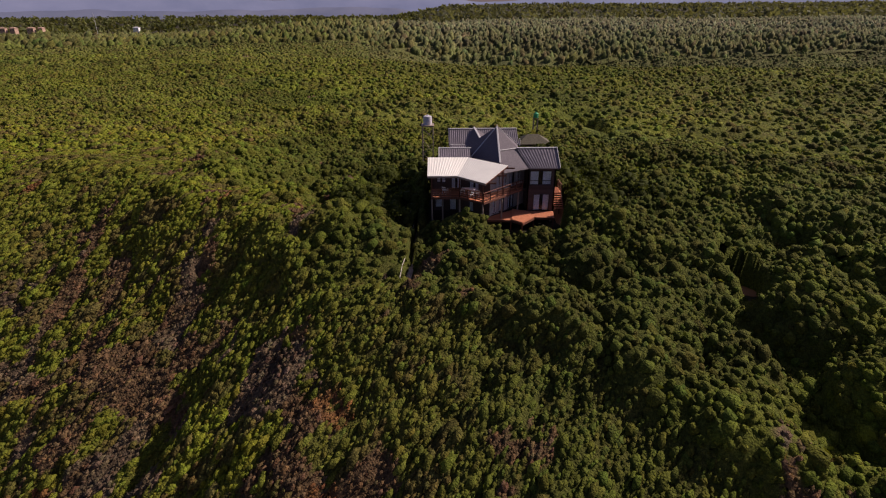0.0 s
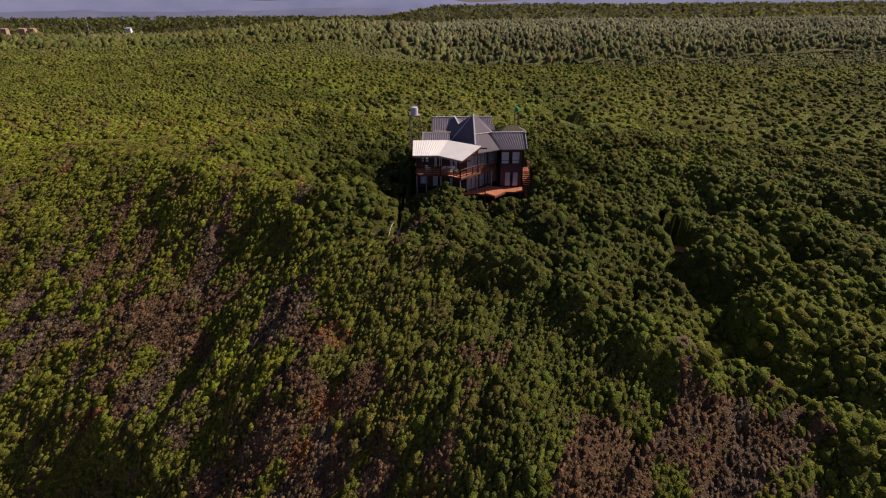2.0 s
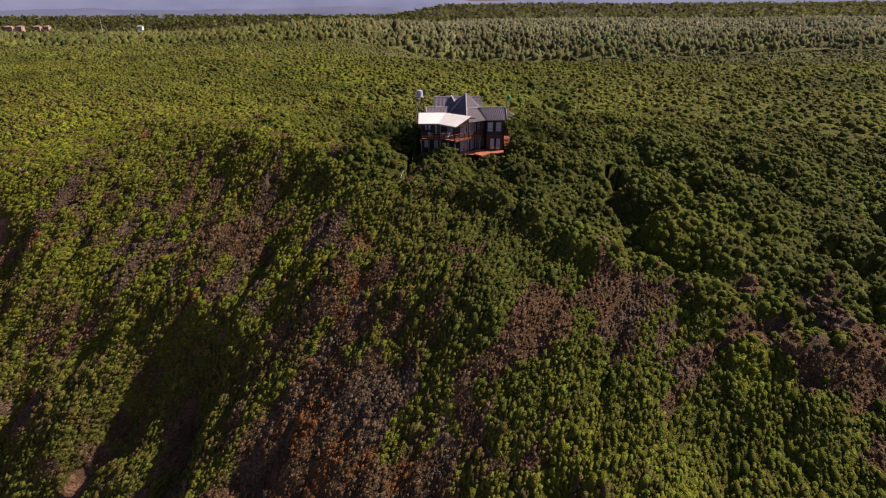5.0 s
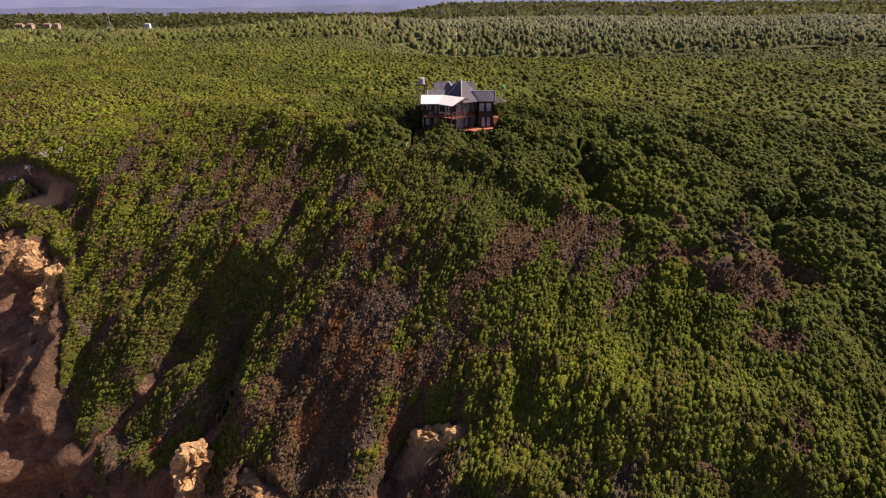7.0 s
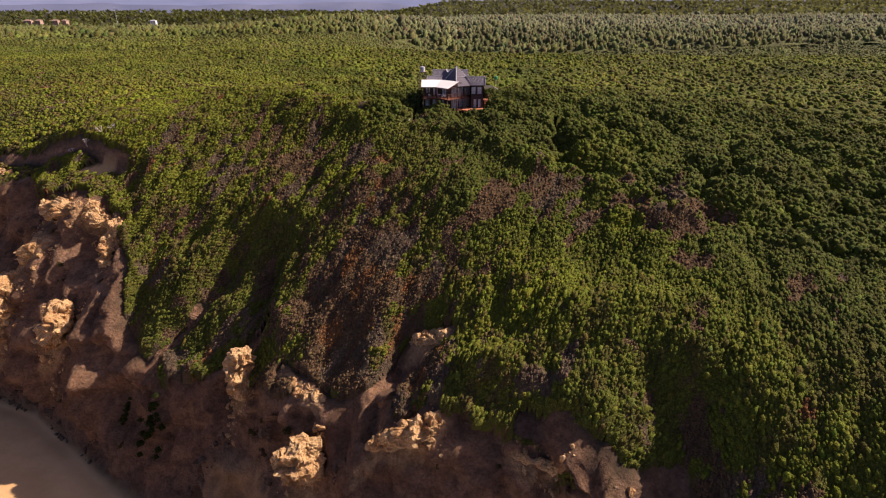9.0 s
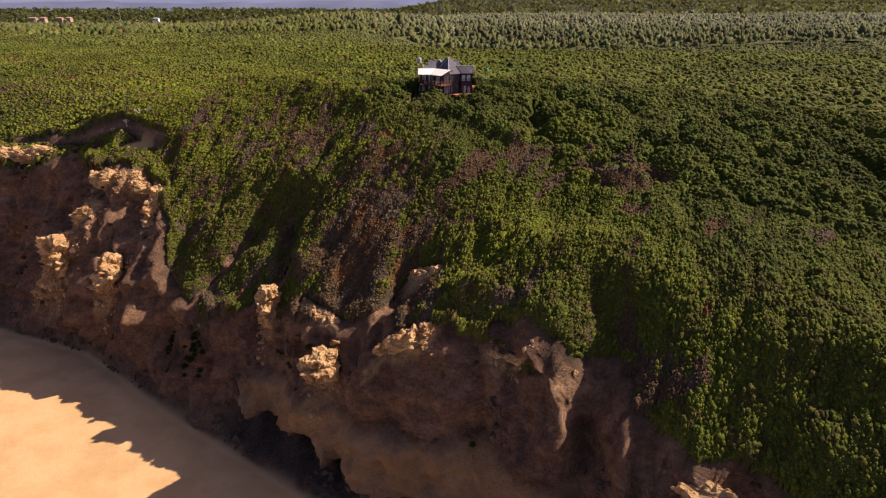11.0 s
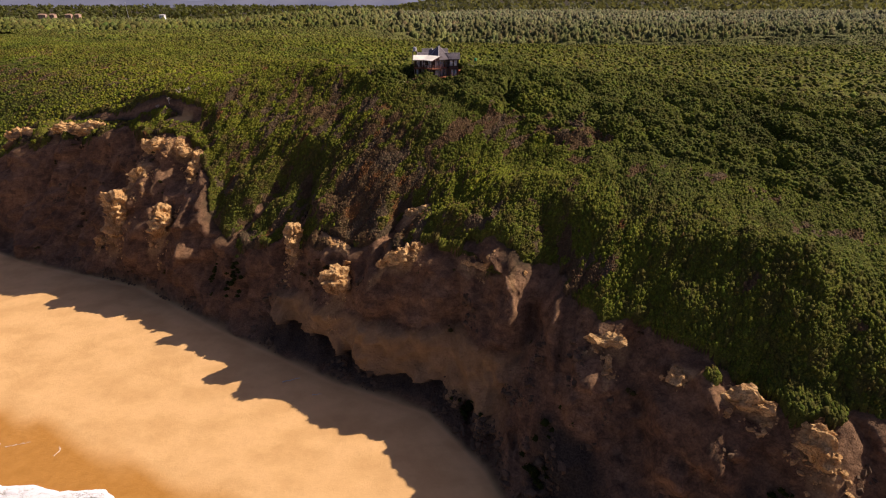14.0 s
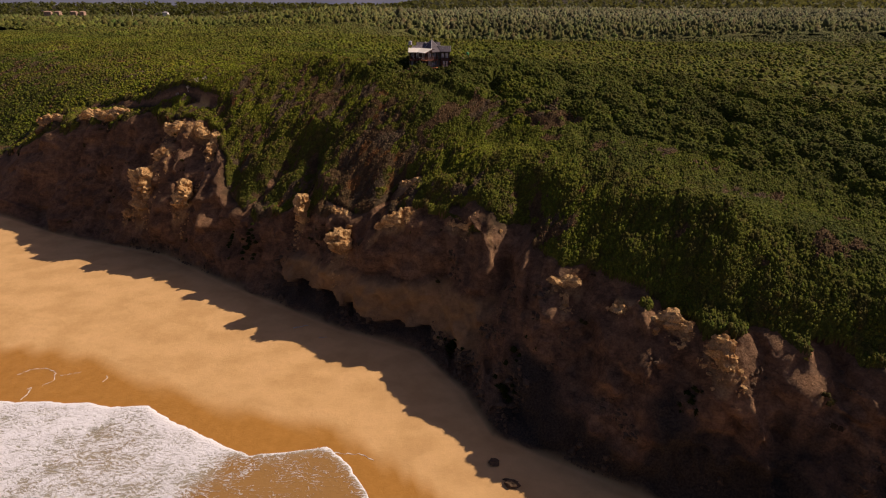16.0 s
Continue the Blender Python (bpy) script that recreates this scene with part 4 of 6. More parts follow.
def surface(x, y, only_far=False):
    """Height of the leafy cover, with a number for each crown and each bulge."""
    wood, top, far = zones(x, y)
    if only_far:
        wood, top, far = wood * 0, top * 0, far * 0 + 1
    shrub = 1 - wood - top - far
    z = (ground_height if only_far else land)(x, y) + 0.45 + veg_height(x, y) * (0.6 * shrub + 0.85 * (1 - shrub))
    lowest = z - veg_height(x, y) * (0.6 * shrub + 0.85 * (1 - shrub)) + 0.1
    big, small, crown = np.zeros(len(x)), np.zeros(len(x)), np.zeros(len(x))
    for w, seed, stretch, lumps in ((shrub, 200, 3.0, ((2.6, 1.9), (1.25, 0.7))), (wood, 300, 1.0, ((6.6, 4.8), (2.1, 1.3))),
                                    (top, 400, 1.2, ((7.0, 2.5), (2.4, 0.9))), (far, 500, 1.0, ((16.0, 4.4), (7.0, 1.8)) if only_far else ((9.5, 3.2), (3.8, 1.1)))):
        use = w > 0.01
        if not use.any():
            continue
        for i, (cell, amp) in enumerate(lumps):
            h, who = domes(x[use], y[use], cell, seed + 10 * i, (stretch, 1.4, 1.0)[i], 0.98, 0.62 if i else 0.68 if seed == 200 else 0.55)
            z[use] += w[use] * amp * (h - 0.62)
            if i == 0:
                crown[use] += w[use] * h
                big[use] = np.where(w[use] > 0.5, who, big[use])
            elif i == len(lumps) - 1:
                small[use] = np.where(w[use] > 0.5, who, small[use])
    return np.maximum(z, lowest), big, small, crown


def cover(name, x0, x1, y0, y1, step, keep, per_m2, size, label, material, only_far=False, gain=1.0, mass=0.6, twigs=0.3, sink=0.0, comb=0.3, tall=1.0):
    """One zone of plants: the closed leaf mass in florets, and the sprigs that stand off it."""
    gx, gy = np.arange(x0, x1, step), np.arange(y0, y1, step)
    X, Y = np.meshgrid(gx, gy, indexing="ij")
    fx, fy = X.ravel(), Y.ravel()
    ok = keep(fx, fy)
    live = np.ones(len(fx), bool) if only_far else growth(fx, fy)
    # a rim of one cell keeps neighbouring zones closed
    k = ok.reshape(X.shape)
    rim = k.copy()
    rim[1:] |= k[:-1]
    rim[:-1] |= k[1:]
    rim[:, 1:] |= k[:, :-1]
    rim[:, :-1] |= k[:, 1:]
    use = rim.ravel()
    z, big, small, crown = (np.zeros(len(fx)) for _ in range(4))
    z[use], big[use], small[use], crown[use] = surface(fx[use], fy[use], only_far)
    z = np.where(live | only_far, z - sink, land(fx, fy) - 0.25)
    jx = fx + rng.uniform(-0.3, 0.3, len(fx)) * step
    jy = fy + rng.uniform(-0.3, 0.3, len(fx)) * step
    hue = np.zeros((len(fx), 3))
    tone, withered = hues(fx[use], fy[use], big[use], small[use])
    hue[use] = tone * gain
    dry = np.zeros(len(fx), bool)
    dry[use] = withered
    idx = np.arange(X.size).reshape(X.shape)
    full = rim[:-1, :-1] & rim[1:, :-1] & rim[1:, 1:] & rim[:-1, 1:]
    quads = np.stack([idx[:-1, :-1], idx[1:, :-1], idx[1:, 1:], idx[:-1, 1:]], -1)[full]
    used = np.unique(quads)
    remap = np.zeros(X.size, dtype=np.int64)
    remap[used] = np.arange(len(used))
    v = np.stack([jx, jy, z], -1)[used]
    # mass below 1 paints gap shade under the florets; twigs adds stem brown
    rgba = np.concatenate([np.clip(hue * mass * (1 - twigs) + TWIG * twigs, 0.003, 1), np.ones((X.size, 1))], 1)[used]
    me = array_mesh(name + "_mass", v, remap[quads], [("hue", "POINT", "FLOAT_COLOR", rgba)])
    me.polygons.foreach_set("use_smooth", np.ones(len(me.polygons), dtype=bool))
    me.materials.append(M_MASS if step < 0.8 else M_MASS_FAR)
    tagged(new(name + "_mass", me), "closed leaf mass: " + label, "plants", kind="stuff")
    sx, sy = spots(x0, x1, y0, y1, 1 / math.sqrt(per_m2 * 1.25))
    u, w = np.clip((sx - x0) / step, 0, len(gx) - 1.01), np.clip((sy - y0) / step, 0, len(gy) - 1.01)
    i, j = u.astype(int), w.astype(int)
    alive = live.reshape(X.shape)
    good = full[i, j] & k[i, j] & alive[i, j] & alive[i + 1, j + 1]
    u, w, i, j = u[good], w[good], i[good], j[good]
    Z = z.reshape(X.shape)
    a, b = (u - i), (w - j)
    z00, z10, z01, z11 = Z[i, j], Z[i + 1, j], Z[i, j + 1], Z[i + 1, j + 1]
    zz = (z00 * (1 - a) + z10 * a) * (1 - b) + (z01 * (1 - a) + z11 * a) * b
    nor = np.stack([-((z10 - z00) * (1 - b) + (z11 - z01) * b) / step, -((z01 - z00) * (1 - a) + (z11 - z10) * a) / step, np.ones(len(u))], -1)
    steep = np.linalg.norm(nor, axis=-1)
    nor /= steep[:, None]
    some = rng.uniform(size=len(u)) < np.minimum(steep, 1.25) / 1.25 * (0.75 + 0.25 * smooth(crown[idx[i, j]], 0.0, 0.4))
    u, w, i, j, zz, nor = u[some], w[some], i[some], j[some], zz[some], nor[some]
    n = len(u)
    twig = dry[idx[i, j]][:, None]
    r = size * np.clip(np.exp((0.42 if step < 0.8 else 0.2) * rng.normal(size=n)), 0.45, 2.4) * np.where(twig[:, 0], 0.7, 1.0)
    c = np.stack([x0 + u * step, y0 + w * step, zz], -1) + nor * (r * rng.uniform(-0.7, 0.15, n) + 0.6 * sink)[:, None]
    up = nor * 0.6 + np.array([0.12, 0.1, 0.6]) + 0.18 * rng.normal(size=(n, 3))
    up /= np.linalg.norm(up, axis=-1, keepdims=True)
    # florets: low domes of four sides, uneven, closed on top
    spin = rng.uniform(0, 6.28, n)
    side = np.cross(up, np.stack([np.cos(spin), np.sin(spin), 0 * spin], -1))
    side /= np.linalg.norm(side, axis=-1, keepdims=True) + 1e-9
    other = np.cross(up, side)
    m = 4
    rows = []
    for q, (lift, wide) in enumerate(((-0.45, 0.85), (0.4, 0.9))):
        t = (np.arange(m)[None] + 0.5 * q) * 2 * np.pi / m + 0.2 * rng.normal(size=(n, m))
        far_out = r[:, None] * wide * rng.uniform(0.7, 1.25, (n, m))
        high = tall * r[:, None] * (lift + rng.uniform(-0.2, 0.2, (n, m)))
        rows.append(c[:, None, :] + side[:, None, :] * (np.cos(t) * far_out)[..., None] + other[:, None, :] * (np.sin(t) * far_out)[..., None] + up[:, None, :] * high[..., None])
    top = c + up * (tall * r * rng.uniform(0.7, 1.1, n))[:, None]
    v = np.concatenate(rows + [top[:, None, :]], 1)
    # the sea wind combs them inland, up the slope
    wind = np.array([0.56, 0.83, 0.0]) - nor * (nor @ np.array([0.56, 0.83, 0.0]))[:, None]
    off = v - c[:, None, :]
    v = v + wind[:, None, :] * (comb * rng.uniform(0.4, 1.6, (n, 1)) * (off * wind[:, None, :]).sum(-1) + 0.5 * comb * np.maximum((off * up[:, None, :]).sum(-1), 0))[..., None]
    v = v.reshape(-1, 3)
    base = np.arange(n)[:, None] * (2 * m + 1)
    a, b = np.arange(m), (np.arange(m) + 1) % m
    tris = np.concatenate([np.stack([base + a, base + b, base + m + a], -1), np.stack([base + b, base + m + b, base + m + a], -1), np.stack([base + m + a, base + m + b, base + 2 * m + 0 * a], -1)], 1).reshape(-1, 3)
    own = hue[idx[i, j]] * rng.uniform(0.82, 1.2, (n, 1)) * (1 + 0.06 * rng.normal(size=(n, 3)))
    rgba = np.concatenate([np.clip(np.repeat(own, 2 * m + 1, 0), 0.004, 1), np.ones((n * (2 * m + 1), 1))], 1)
    me = array_mesh(name, v, tris, [("hue", "POINT", "FLOAT_COLOR", rgba)])
    me.polygons.foreach_set("use_smooth", np.ones(len(tris), dtype=bool))
    me.materials.append(M_MASS if step < 0.8 else M_MASS_FAR)
    tagged(new(name, me), label, "plants", kind="stuff")
    # sprigs stand off the florets; on withered plants they are bare twigs
    some = np.concatenate([np.nonzero(rng.uniform(size=n) < 0.35)[0]] + [np.nonzero(twig[:, 0])[0]] * 2)
    c, r, nor, up, twig, own, n = c[some], r[some], nor[some], up[some], twig[some], own[some], len(some)
    d = nor + 0.6 * up + rng.normal(scale=0.6, size=(n, 3))
    d /= np.linalg.norm(d, axis=-1, keepdims=True)
    ta = np.cross(d, rng.normal(size=d.shape))
    ta /= np.linalg.norm(ta, axis=-1, keepdims=True) + 1e-9
    tb = np.where(twig, np.cross(d, ta), np.cross(d, ta) * 0.75 + d * 0.4)
    ta = np.where(twig, d, ta)
    wide = 0.42 * r[:, None]
    long_a, long_b = np.where(twig, 1.8 * wide, wide), np.where(twig, 0.22 * wide, 0.7 * wide)
    c = c + d * r[:, None]
    v = np.stack([c - ta * long_a, c - tb * long_b, c + ta * long_a, c + tb * long_b], 1).reshape(-1, 3)
    col = np.clip(own * rng.uniform(0.8, 1.4, (n, 1)), 0.004, 1)
    me = array_mesh("sprigs", v, np.arange(len(v)).reshape(-1, 4), [("hue", "FACE", "FLOAT_COLOR", np.concatenate([col, np.ones((n, 1))], 1))])
    me.materials.append(material)
    tagged(new("sprigs", me), "small leaf sprays and bare twigs standing off the bushes", "plants", kind="stuff")


def zone(which):
    """The test for one zone of the cover."""
    def test(x, y):
        wood, top, far = zones(x, y)
        w = {"wood": wood, "top": top, "far": far, "shrub": 1 - wood - top - far}[which]
        s, d = coast(x, y)
        return (w >= np.maximum.reduce([wood, top, far, 1 - wood - top - far]) - 1e-6) & (d > -29)
    return test


def plants():
    shrub, far = zone("shrub"), zone("far")
    near = lambda x, y: shrub(x, y) & (coast(x, y)[0] > -112) & (coast(x, y)[0] < 120) & growth(x, y) & (x < 0.87 * (y + 139) + 26)  # noqa: E731
    outer = lambda x, y: shrub(x, y) & ~((coast(x, y)[0] > -111) & (coast(x, y)[0] < 119)) & growth(x, y) & (np.abs(x) < 0.87 * (y + 142) + 26)  # noqa: E731
    wedge = lambda x, y: far(x, y) & (np.abs(x) < 0.88 * (y + 148))  # noqa: E731
    wood = lambda x, y: zone("wood")(x, y) & (x < 0.87 * (y + 139) + 26)  # noqa: E731
    left = lambda x, y: zone("top")(x, y) & (np.abs(x) < 0.9 * (y + 150))  # noqa: E731
    hill = lambda x, y: (y > 468) & (np.abs(x) < 0.92 * (y + 70))  # noqa: E731
    cover("shrubs", -135, 135, -100, 110, 0.4, near, 5.8, 0.19, "dense wind-cut green and dry brown coastal shrubs on the slope", M_LEAF, mass=0.92, twigs=0.2, sink=0.12, comb=1.1)
    cover("shrubs", -340, 240, -170, 240, 1.1, outer, 0.4, 0.6, "low green coastal shrubs along the crest", M_LEAF, mass=0.8, sink=0.2)
    cover("thicket", -45, 165, -75, 160, 0.46, wood, 2.3, 0.35, "dense round-crowned green coastal thicket behind the slope", M_LEAF, mass=0.95, twigs=0.1, sink=0.16)
    cover("thicket", -400, -10, 20, 400, 1.0, left, 0.55, 0.66, "low even green thicket on the plateau", M_FAR, mass=1.0, twigs=0.05, sink=0.1)
    cover("thicket", -600, 480, -60, 480, 2.0, wedge, 0.15, 1.1, "olive-green thicket spreading over the plateau", M_FAR, mass=1.0, twigs=0.05, sink=0.1)
    cover("far_woods", -900, 1000, 465, 1050, 4.2, hill, 0.028, 2.5, "tall woods on the far slopes, grey-green with painted haze", M_FAR, True, mass=1.0, twigs=0.0, sink=0.2, tall=2.2)


plants()


def thicket(name, x, y, radius, lobes, leaves, leaf, label, material, gain=1.0, tall=0.75, high=1.0, core=True):
    """Round crowns of low trees in one mesh: each of several lobes."""
    n = len(x)
    z = ground_height(x, y)
    r = radius * rng.uniform(0.65, 1.3, n)
    u = rng.normal(size=(n, lobes, 3))
    u[..., 2] = np.abs(u[..., 2]) * 0.9 + 0.1
    u /= np.linalg.norm(u, axis=-1, keepdims=True)
    base = np.stack([x, y, z + veg_height(x, y) * high - r * 0.1 + rng.normal(scale=0.25, size=n)], -1)
    c = base[:, None, :] + u * (r[:, None, None] * np.array([0.72, 0.72, tall * 0.6]))
    lr = (r[:, None] * rng.uniform(0.32, 0.52, (n, lobes)))
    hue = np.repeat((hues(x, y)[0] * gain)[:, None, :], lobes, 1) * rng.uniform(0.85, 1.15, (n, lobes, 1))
    tufts(name, c.reshape(-1, 3), lr.ravel(), lr.ravel() * 0.85, hue.reshape(-1, 3), leaves, leaf, label, "trees", material, core=core)


def slope_bushes():
    """Low bushes scattered over the bare cliff slope."""
    x, y = spots(-125, 75, -90, 60, 2.3)
    s, d = coast(x, y)
    z = land(x, y)
    near = smooth(z - limit(s), -12, -1)
    keep = (d > -31) & (z > 5) & (z < limit(s) - 0.5) & (rng.uniform(size=len(x)) < 0.07 + 0.5 * near ** 2) & (near_crag(x, y) > 1.0) & (fbm(x, y, 9, 2, 67) > -0.2)
    x, y, z = x[keep], y[keep], z[keep]
    r = rng.uniform(0.35, 1.0, len(x))
    hue = np.where(rng.uniform(size=(len(x), 1)) < 0.5, DRY * 0.8, OLIVE * 0.7)
    # each bush is three puffs close together
    k = 3
    c = np.stack([x, y, z + 0.15 * r], -1)[:, None, :] + rng.normal(scale=0.45, size=(len(x), k, 3)) * r[:, None, None] * np.array([1, 1, 0.35])
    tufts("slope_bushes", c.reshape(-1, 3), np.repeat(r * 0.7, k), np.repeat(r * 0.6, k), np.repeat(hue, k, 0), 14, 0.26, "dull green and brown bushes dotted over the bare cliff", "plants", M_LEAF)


slope_bushes()


def dark_bush(x, y, r):
    """A dense dark bush clinging to the bare slope."""
    n = 22
    u = rng.normal(size=(n, 3)) * np.array([0.5, 0.5, 0.28]) * r
    px, py = x + u[:, 0], y + u[:, 1]
    c = np.stack([px, py, land(px, py) + 0.25 * r + np.abs(u[:, 2])], -1)
    size = r * rng.uniform(0.22, 0.4, n)
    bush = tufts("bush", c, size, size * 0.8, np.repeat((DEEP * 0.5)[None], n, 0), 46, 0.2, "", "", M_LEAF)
    return tagged(bush, "dense dark green bush clinging to the bare cliff", "bush", "bushes on the cliff")


for bush_x, bush_y, bush_r in ((-46.5, -1.5, 2.4), (-54.0, 3.5, 1.3), (12.5, -40.0, 1.8), (15.5, -43.0, 1.5), (26.0, -54.5, 3.0), (23.5, -58.0, 2.2), (53.0, -73.0, 1.8)):
    dark_bush(bush_x, bush_y, bush_r)


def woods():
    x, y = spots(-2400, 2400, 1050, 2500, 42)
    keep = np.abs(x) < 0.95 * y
    thicket("far_woods", x[keep], y[keep], 18.0, 3, 4, 10.0, "dull brown-green bush on the far plain, haze painted in", M_FAR, 0.9, 0.8, 1.0, core=False)


woods()

# ---- the house ----
Z0, Z1, Z2 = 56.0, 58.65, 61.15  # ground floor, upper floor, wall head


def ribbed(p0, p1, p2, p3, pitch=0.25, rib=0.05, thick=0.04):
    """A profiled roof sheet: eave p0 to p1, ridge p3 to p2."""
    p0, p1, p2, p3 = (Vector(p) for p in (p0, p1, p2, p3))
    nor = (p1 - p0).cross(p3 - p0 if (p3 - p0).length > 0.01 else p2 - p0).normalized()
    if nor.z < 0:
        nor = -nor
    n = max(2, int((p1 - p0).length / pitch))
    bm = bmesh.new()
    cols = []
    for i in range(n):
        for f, up in ((0.0, 0), (0.55, 0), (0.65, rib), (0.9, rib)):
            cols.append(((i + f) / n, up))
    cols.append((1.0, 0))
    rows = []
    for u, up in cols:
        e, r = p0.lerp(p1, u), p3.lerp(p2, u)
        rows.append([bm.verts.new(q) for q in (e + nor * up, r + nor * up, r - nor * thick, e - nor * thick)])
    for a, b in zip(rows, rows[1:]):
        for j in range(4):
            k = (j + 1) % 4
            bm.faces.new((a[j], b[j], b[k], a[k]))
    bm.faces.new(rows[0])
    bm.faces.new(rows[-1][::-1])
    bmesh.ops.recalc_face_normals(bm, faces=bm.faces)
    return bm


def slab(points, thick=0.06):
    return prism(bmesh.new(), points, thick)


def wall(house, a, b, z0, z1, material, openings=(), thick=0.16, label=""):
    """A wall from a to b (outside on the right hand) with openings (from, to, low, high, kind)."""
    a, b = Vector((*a, 0)), Vector((*b, 0))
    length = (b - a).length
    along = (b - a).normalized()
    out = Vector((along.y, -along.x, 0))
    m = Matrix((( along.x, -out.x, 0, a.x), (along.y, -out.y, 0, a.y), (0, 0, 1, 0), (0, 0, 0, 1)))
    bm = bmesh.new()
    cuts = sorted({0.0, length, *[o[0] for o in openings], *[o[1] for o in openings]})
    for u0, u1 in zip(cuts, cuts[1:]):
        z = z0
        for o in sorted((o for o in openings if o[0] <= u0 + 1e-6 and o[1] >= u1 - 1e-6), key=lambda o: o[2]):
            if o[2] > z + 0.01:
                box(bm, (u0, 0, z), (u1, thick, o[2]), 0, m)
            z = o[3]
        if z < z1 - 0.01:
            box(bm, (u0, 0, z), (u1, thick, z1), 0, m)
    w = part("wall", bm, material, house, label)
    for u0, u1, lo, hi, kind in openings:
        fr = bmesh.new()
        f = 0.07
        for c in ((u0, lo, u0 + f, hi), (u1 - f, lo, u1, hi), (u0 + f, lo, u1 - f, lo + f), (u0 + f, hi - f, u1 - f, hi)):
            box(fr, (c[0], -0.03, c[1]), (c[2], 0.09, c[3]), 0.008, m)
        leaves = 2 if u1 - u0 > 1.0 else 1
        for i in range(1, leaves):
            um = u0 + (u1 - u0) * i / leaves
            box(fr, (um - f / 2, -0.02, lo + f), (um + f / 2, 0.08, hi - f), 0.008, m)
        if kind != "door" or hi - lo < 1.8:
            um = lo + (hi - lo) * 0.3
            box(fr, (u0 + f, -0.015, um - 0.025), (u1 - f, 0.07, um + 0.025), 0, m)
        name = "door" if kind == "door" else "window"
        win = part(name, fr, M_FRAME if kind != "white" else M_WFRAME, house, "glazed door with white curtains" if kind == "door" else "")
        for i in range(leaves):
            g0, g1 = u0 + f + (u1 - u0 - f) * i / leaves, u0 + (u1 - u0 - f) * (i + 1) / leaves
            pane = part("pane", box(bmesh.new(), (g0, 0.03, lo + f), (g1, 0.04, hi - f), 0, m), M_GLASS, win)
            pane.visible_shadow = False
            cu = bmesh.new()
            wide = g1 - g0
            side = (g0 + 0.02, g0 + wide * 0.82) if i == 0 else (g1 - wide * 0.82, g1 - 0.02)
            n = 12
            rows = []
            for j in range(n + 1):
                u = side[0] + (side[1] - side[0]) * j / n
                dep = 0.10 + 0.02 * math.sin(j * 2.1) + (0.015 if j % 2 else -0.015)
                rows.append([cu.verts.new(m @ Vector((u, dep, zz))) for zz in (lo + 0.05, hi - 0.03)] + [cu.verts.new(m @ Vector((u, dep + 0.012, zz))) for zz in (hi - 0.03, lo + 0.05)])
            for p, q in zip(rows, rows[1:]):
                for j in range(4):
                    cu.faces.new((p[j], q[j], q[(j + 1) % 4], p[(j + 1) % 4]))
            part("curtain", cu, M_CURTAIN, win)
        sill = bmesh.new()
        if kind != "door":
            box(sill, (u0 - 0.06, -0.08, lo - 0.06), (u1 + 0.06, 0.0, lo), 0.01, m)
            part("sill", sill, M_FRAME, win)
        else:
            sill.free()
    return w


def railing(house, pts, z, height=1.0, gap=1.25, material=None):
    """Balustrade along pts: posts, a handrail and three boards."""
    material = material or M_TIMBER
    for a, b in zip(pts, pts[1:]):
        a, b = Vector((*a, z)), Vector((*b, z))
        n = max(1, round((b - a).length / gap))
        for i in range(n + 1):
            p = a.lerp(b, i / n)
            part("post", box(bmesh.new(), (p.x - 0.05, p.y - 0.05, z - 0.25), (p.x + 0.05, p.y + 0.05, z + height), 0.01), material, house)
        up = Vector((0, 0, 1))
        part("handrail", beam(bmesh.new(), a + up * (height + 0.03), b + up * (height + 0.03), 0.13, 0.05, 0.012), material, house)
        for h in (0.2, 0.45, 0.7):
            part("rail", beam(bmesh.new(), a + up * height * h, b + up * height * h, 0.03, 0.09), material, house)


def board_floor(poly, z, thick, direction, width=0.14):
    """Boards laid side by side and trimmed to a convex outline, one mesh."""
    bm = bmesh.new()
    d = Vector((*direction, 0)).normalized()
    side = Vector((-d.y, d.x, 0))
    ps = [Vector((*p, 0)) for p in poly]
    lo, hi = min(p.dot(side) for p in ps), max(p.dot(side) for p in ps)
    v = lo
    while v < hi - 0.01:
        ends = []
        for w in (v + 0.006, min(v + width - 0.006, hi - 0.001)):
            cut = []
            for a, b in zip(ps, ps[1:] + ps[:1]):
                fa, fb = a.dot(side) - w, b.dot(side) - w
                if (fa <= 0) != (fb <= 0):
                    cut.append(a.lerp(b, fa / (fa - fb)).dot(d))
            ends.append((min(cut), max(cut), w) if len(cut) > 1 else None)
        if all(ends):
            (a0, a1, w0), (b0, b1, w1) = ends
            quad = [d * a0 + side * w0, d * a1 + side * w0, d * b1 + side * w1, d * b0 + side * w1]
            prism(bm, [(p.x, p.y, z) for p in quad], thick)
        v += width
    return bm


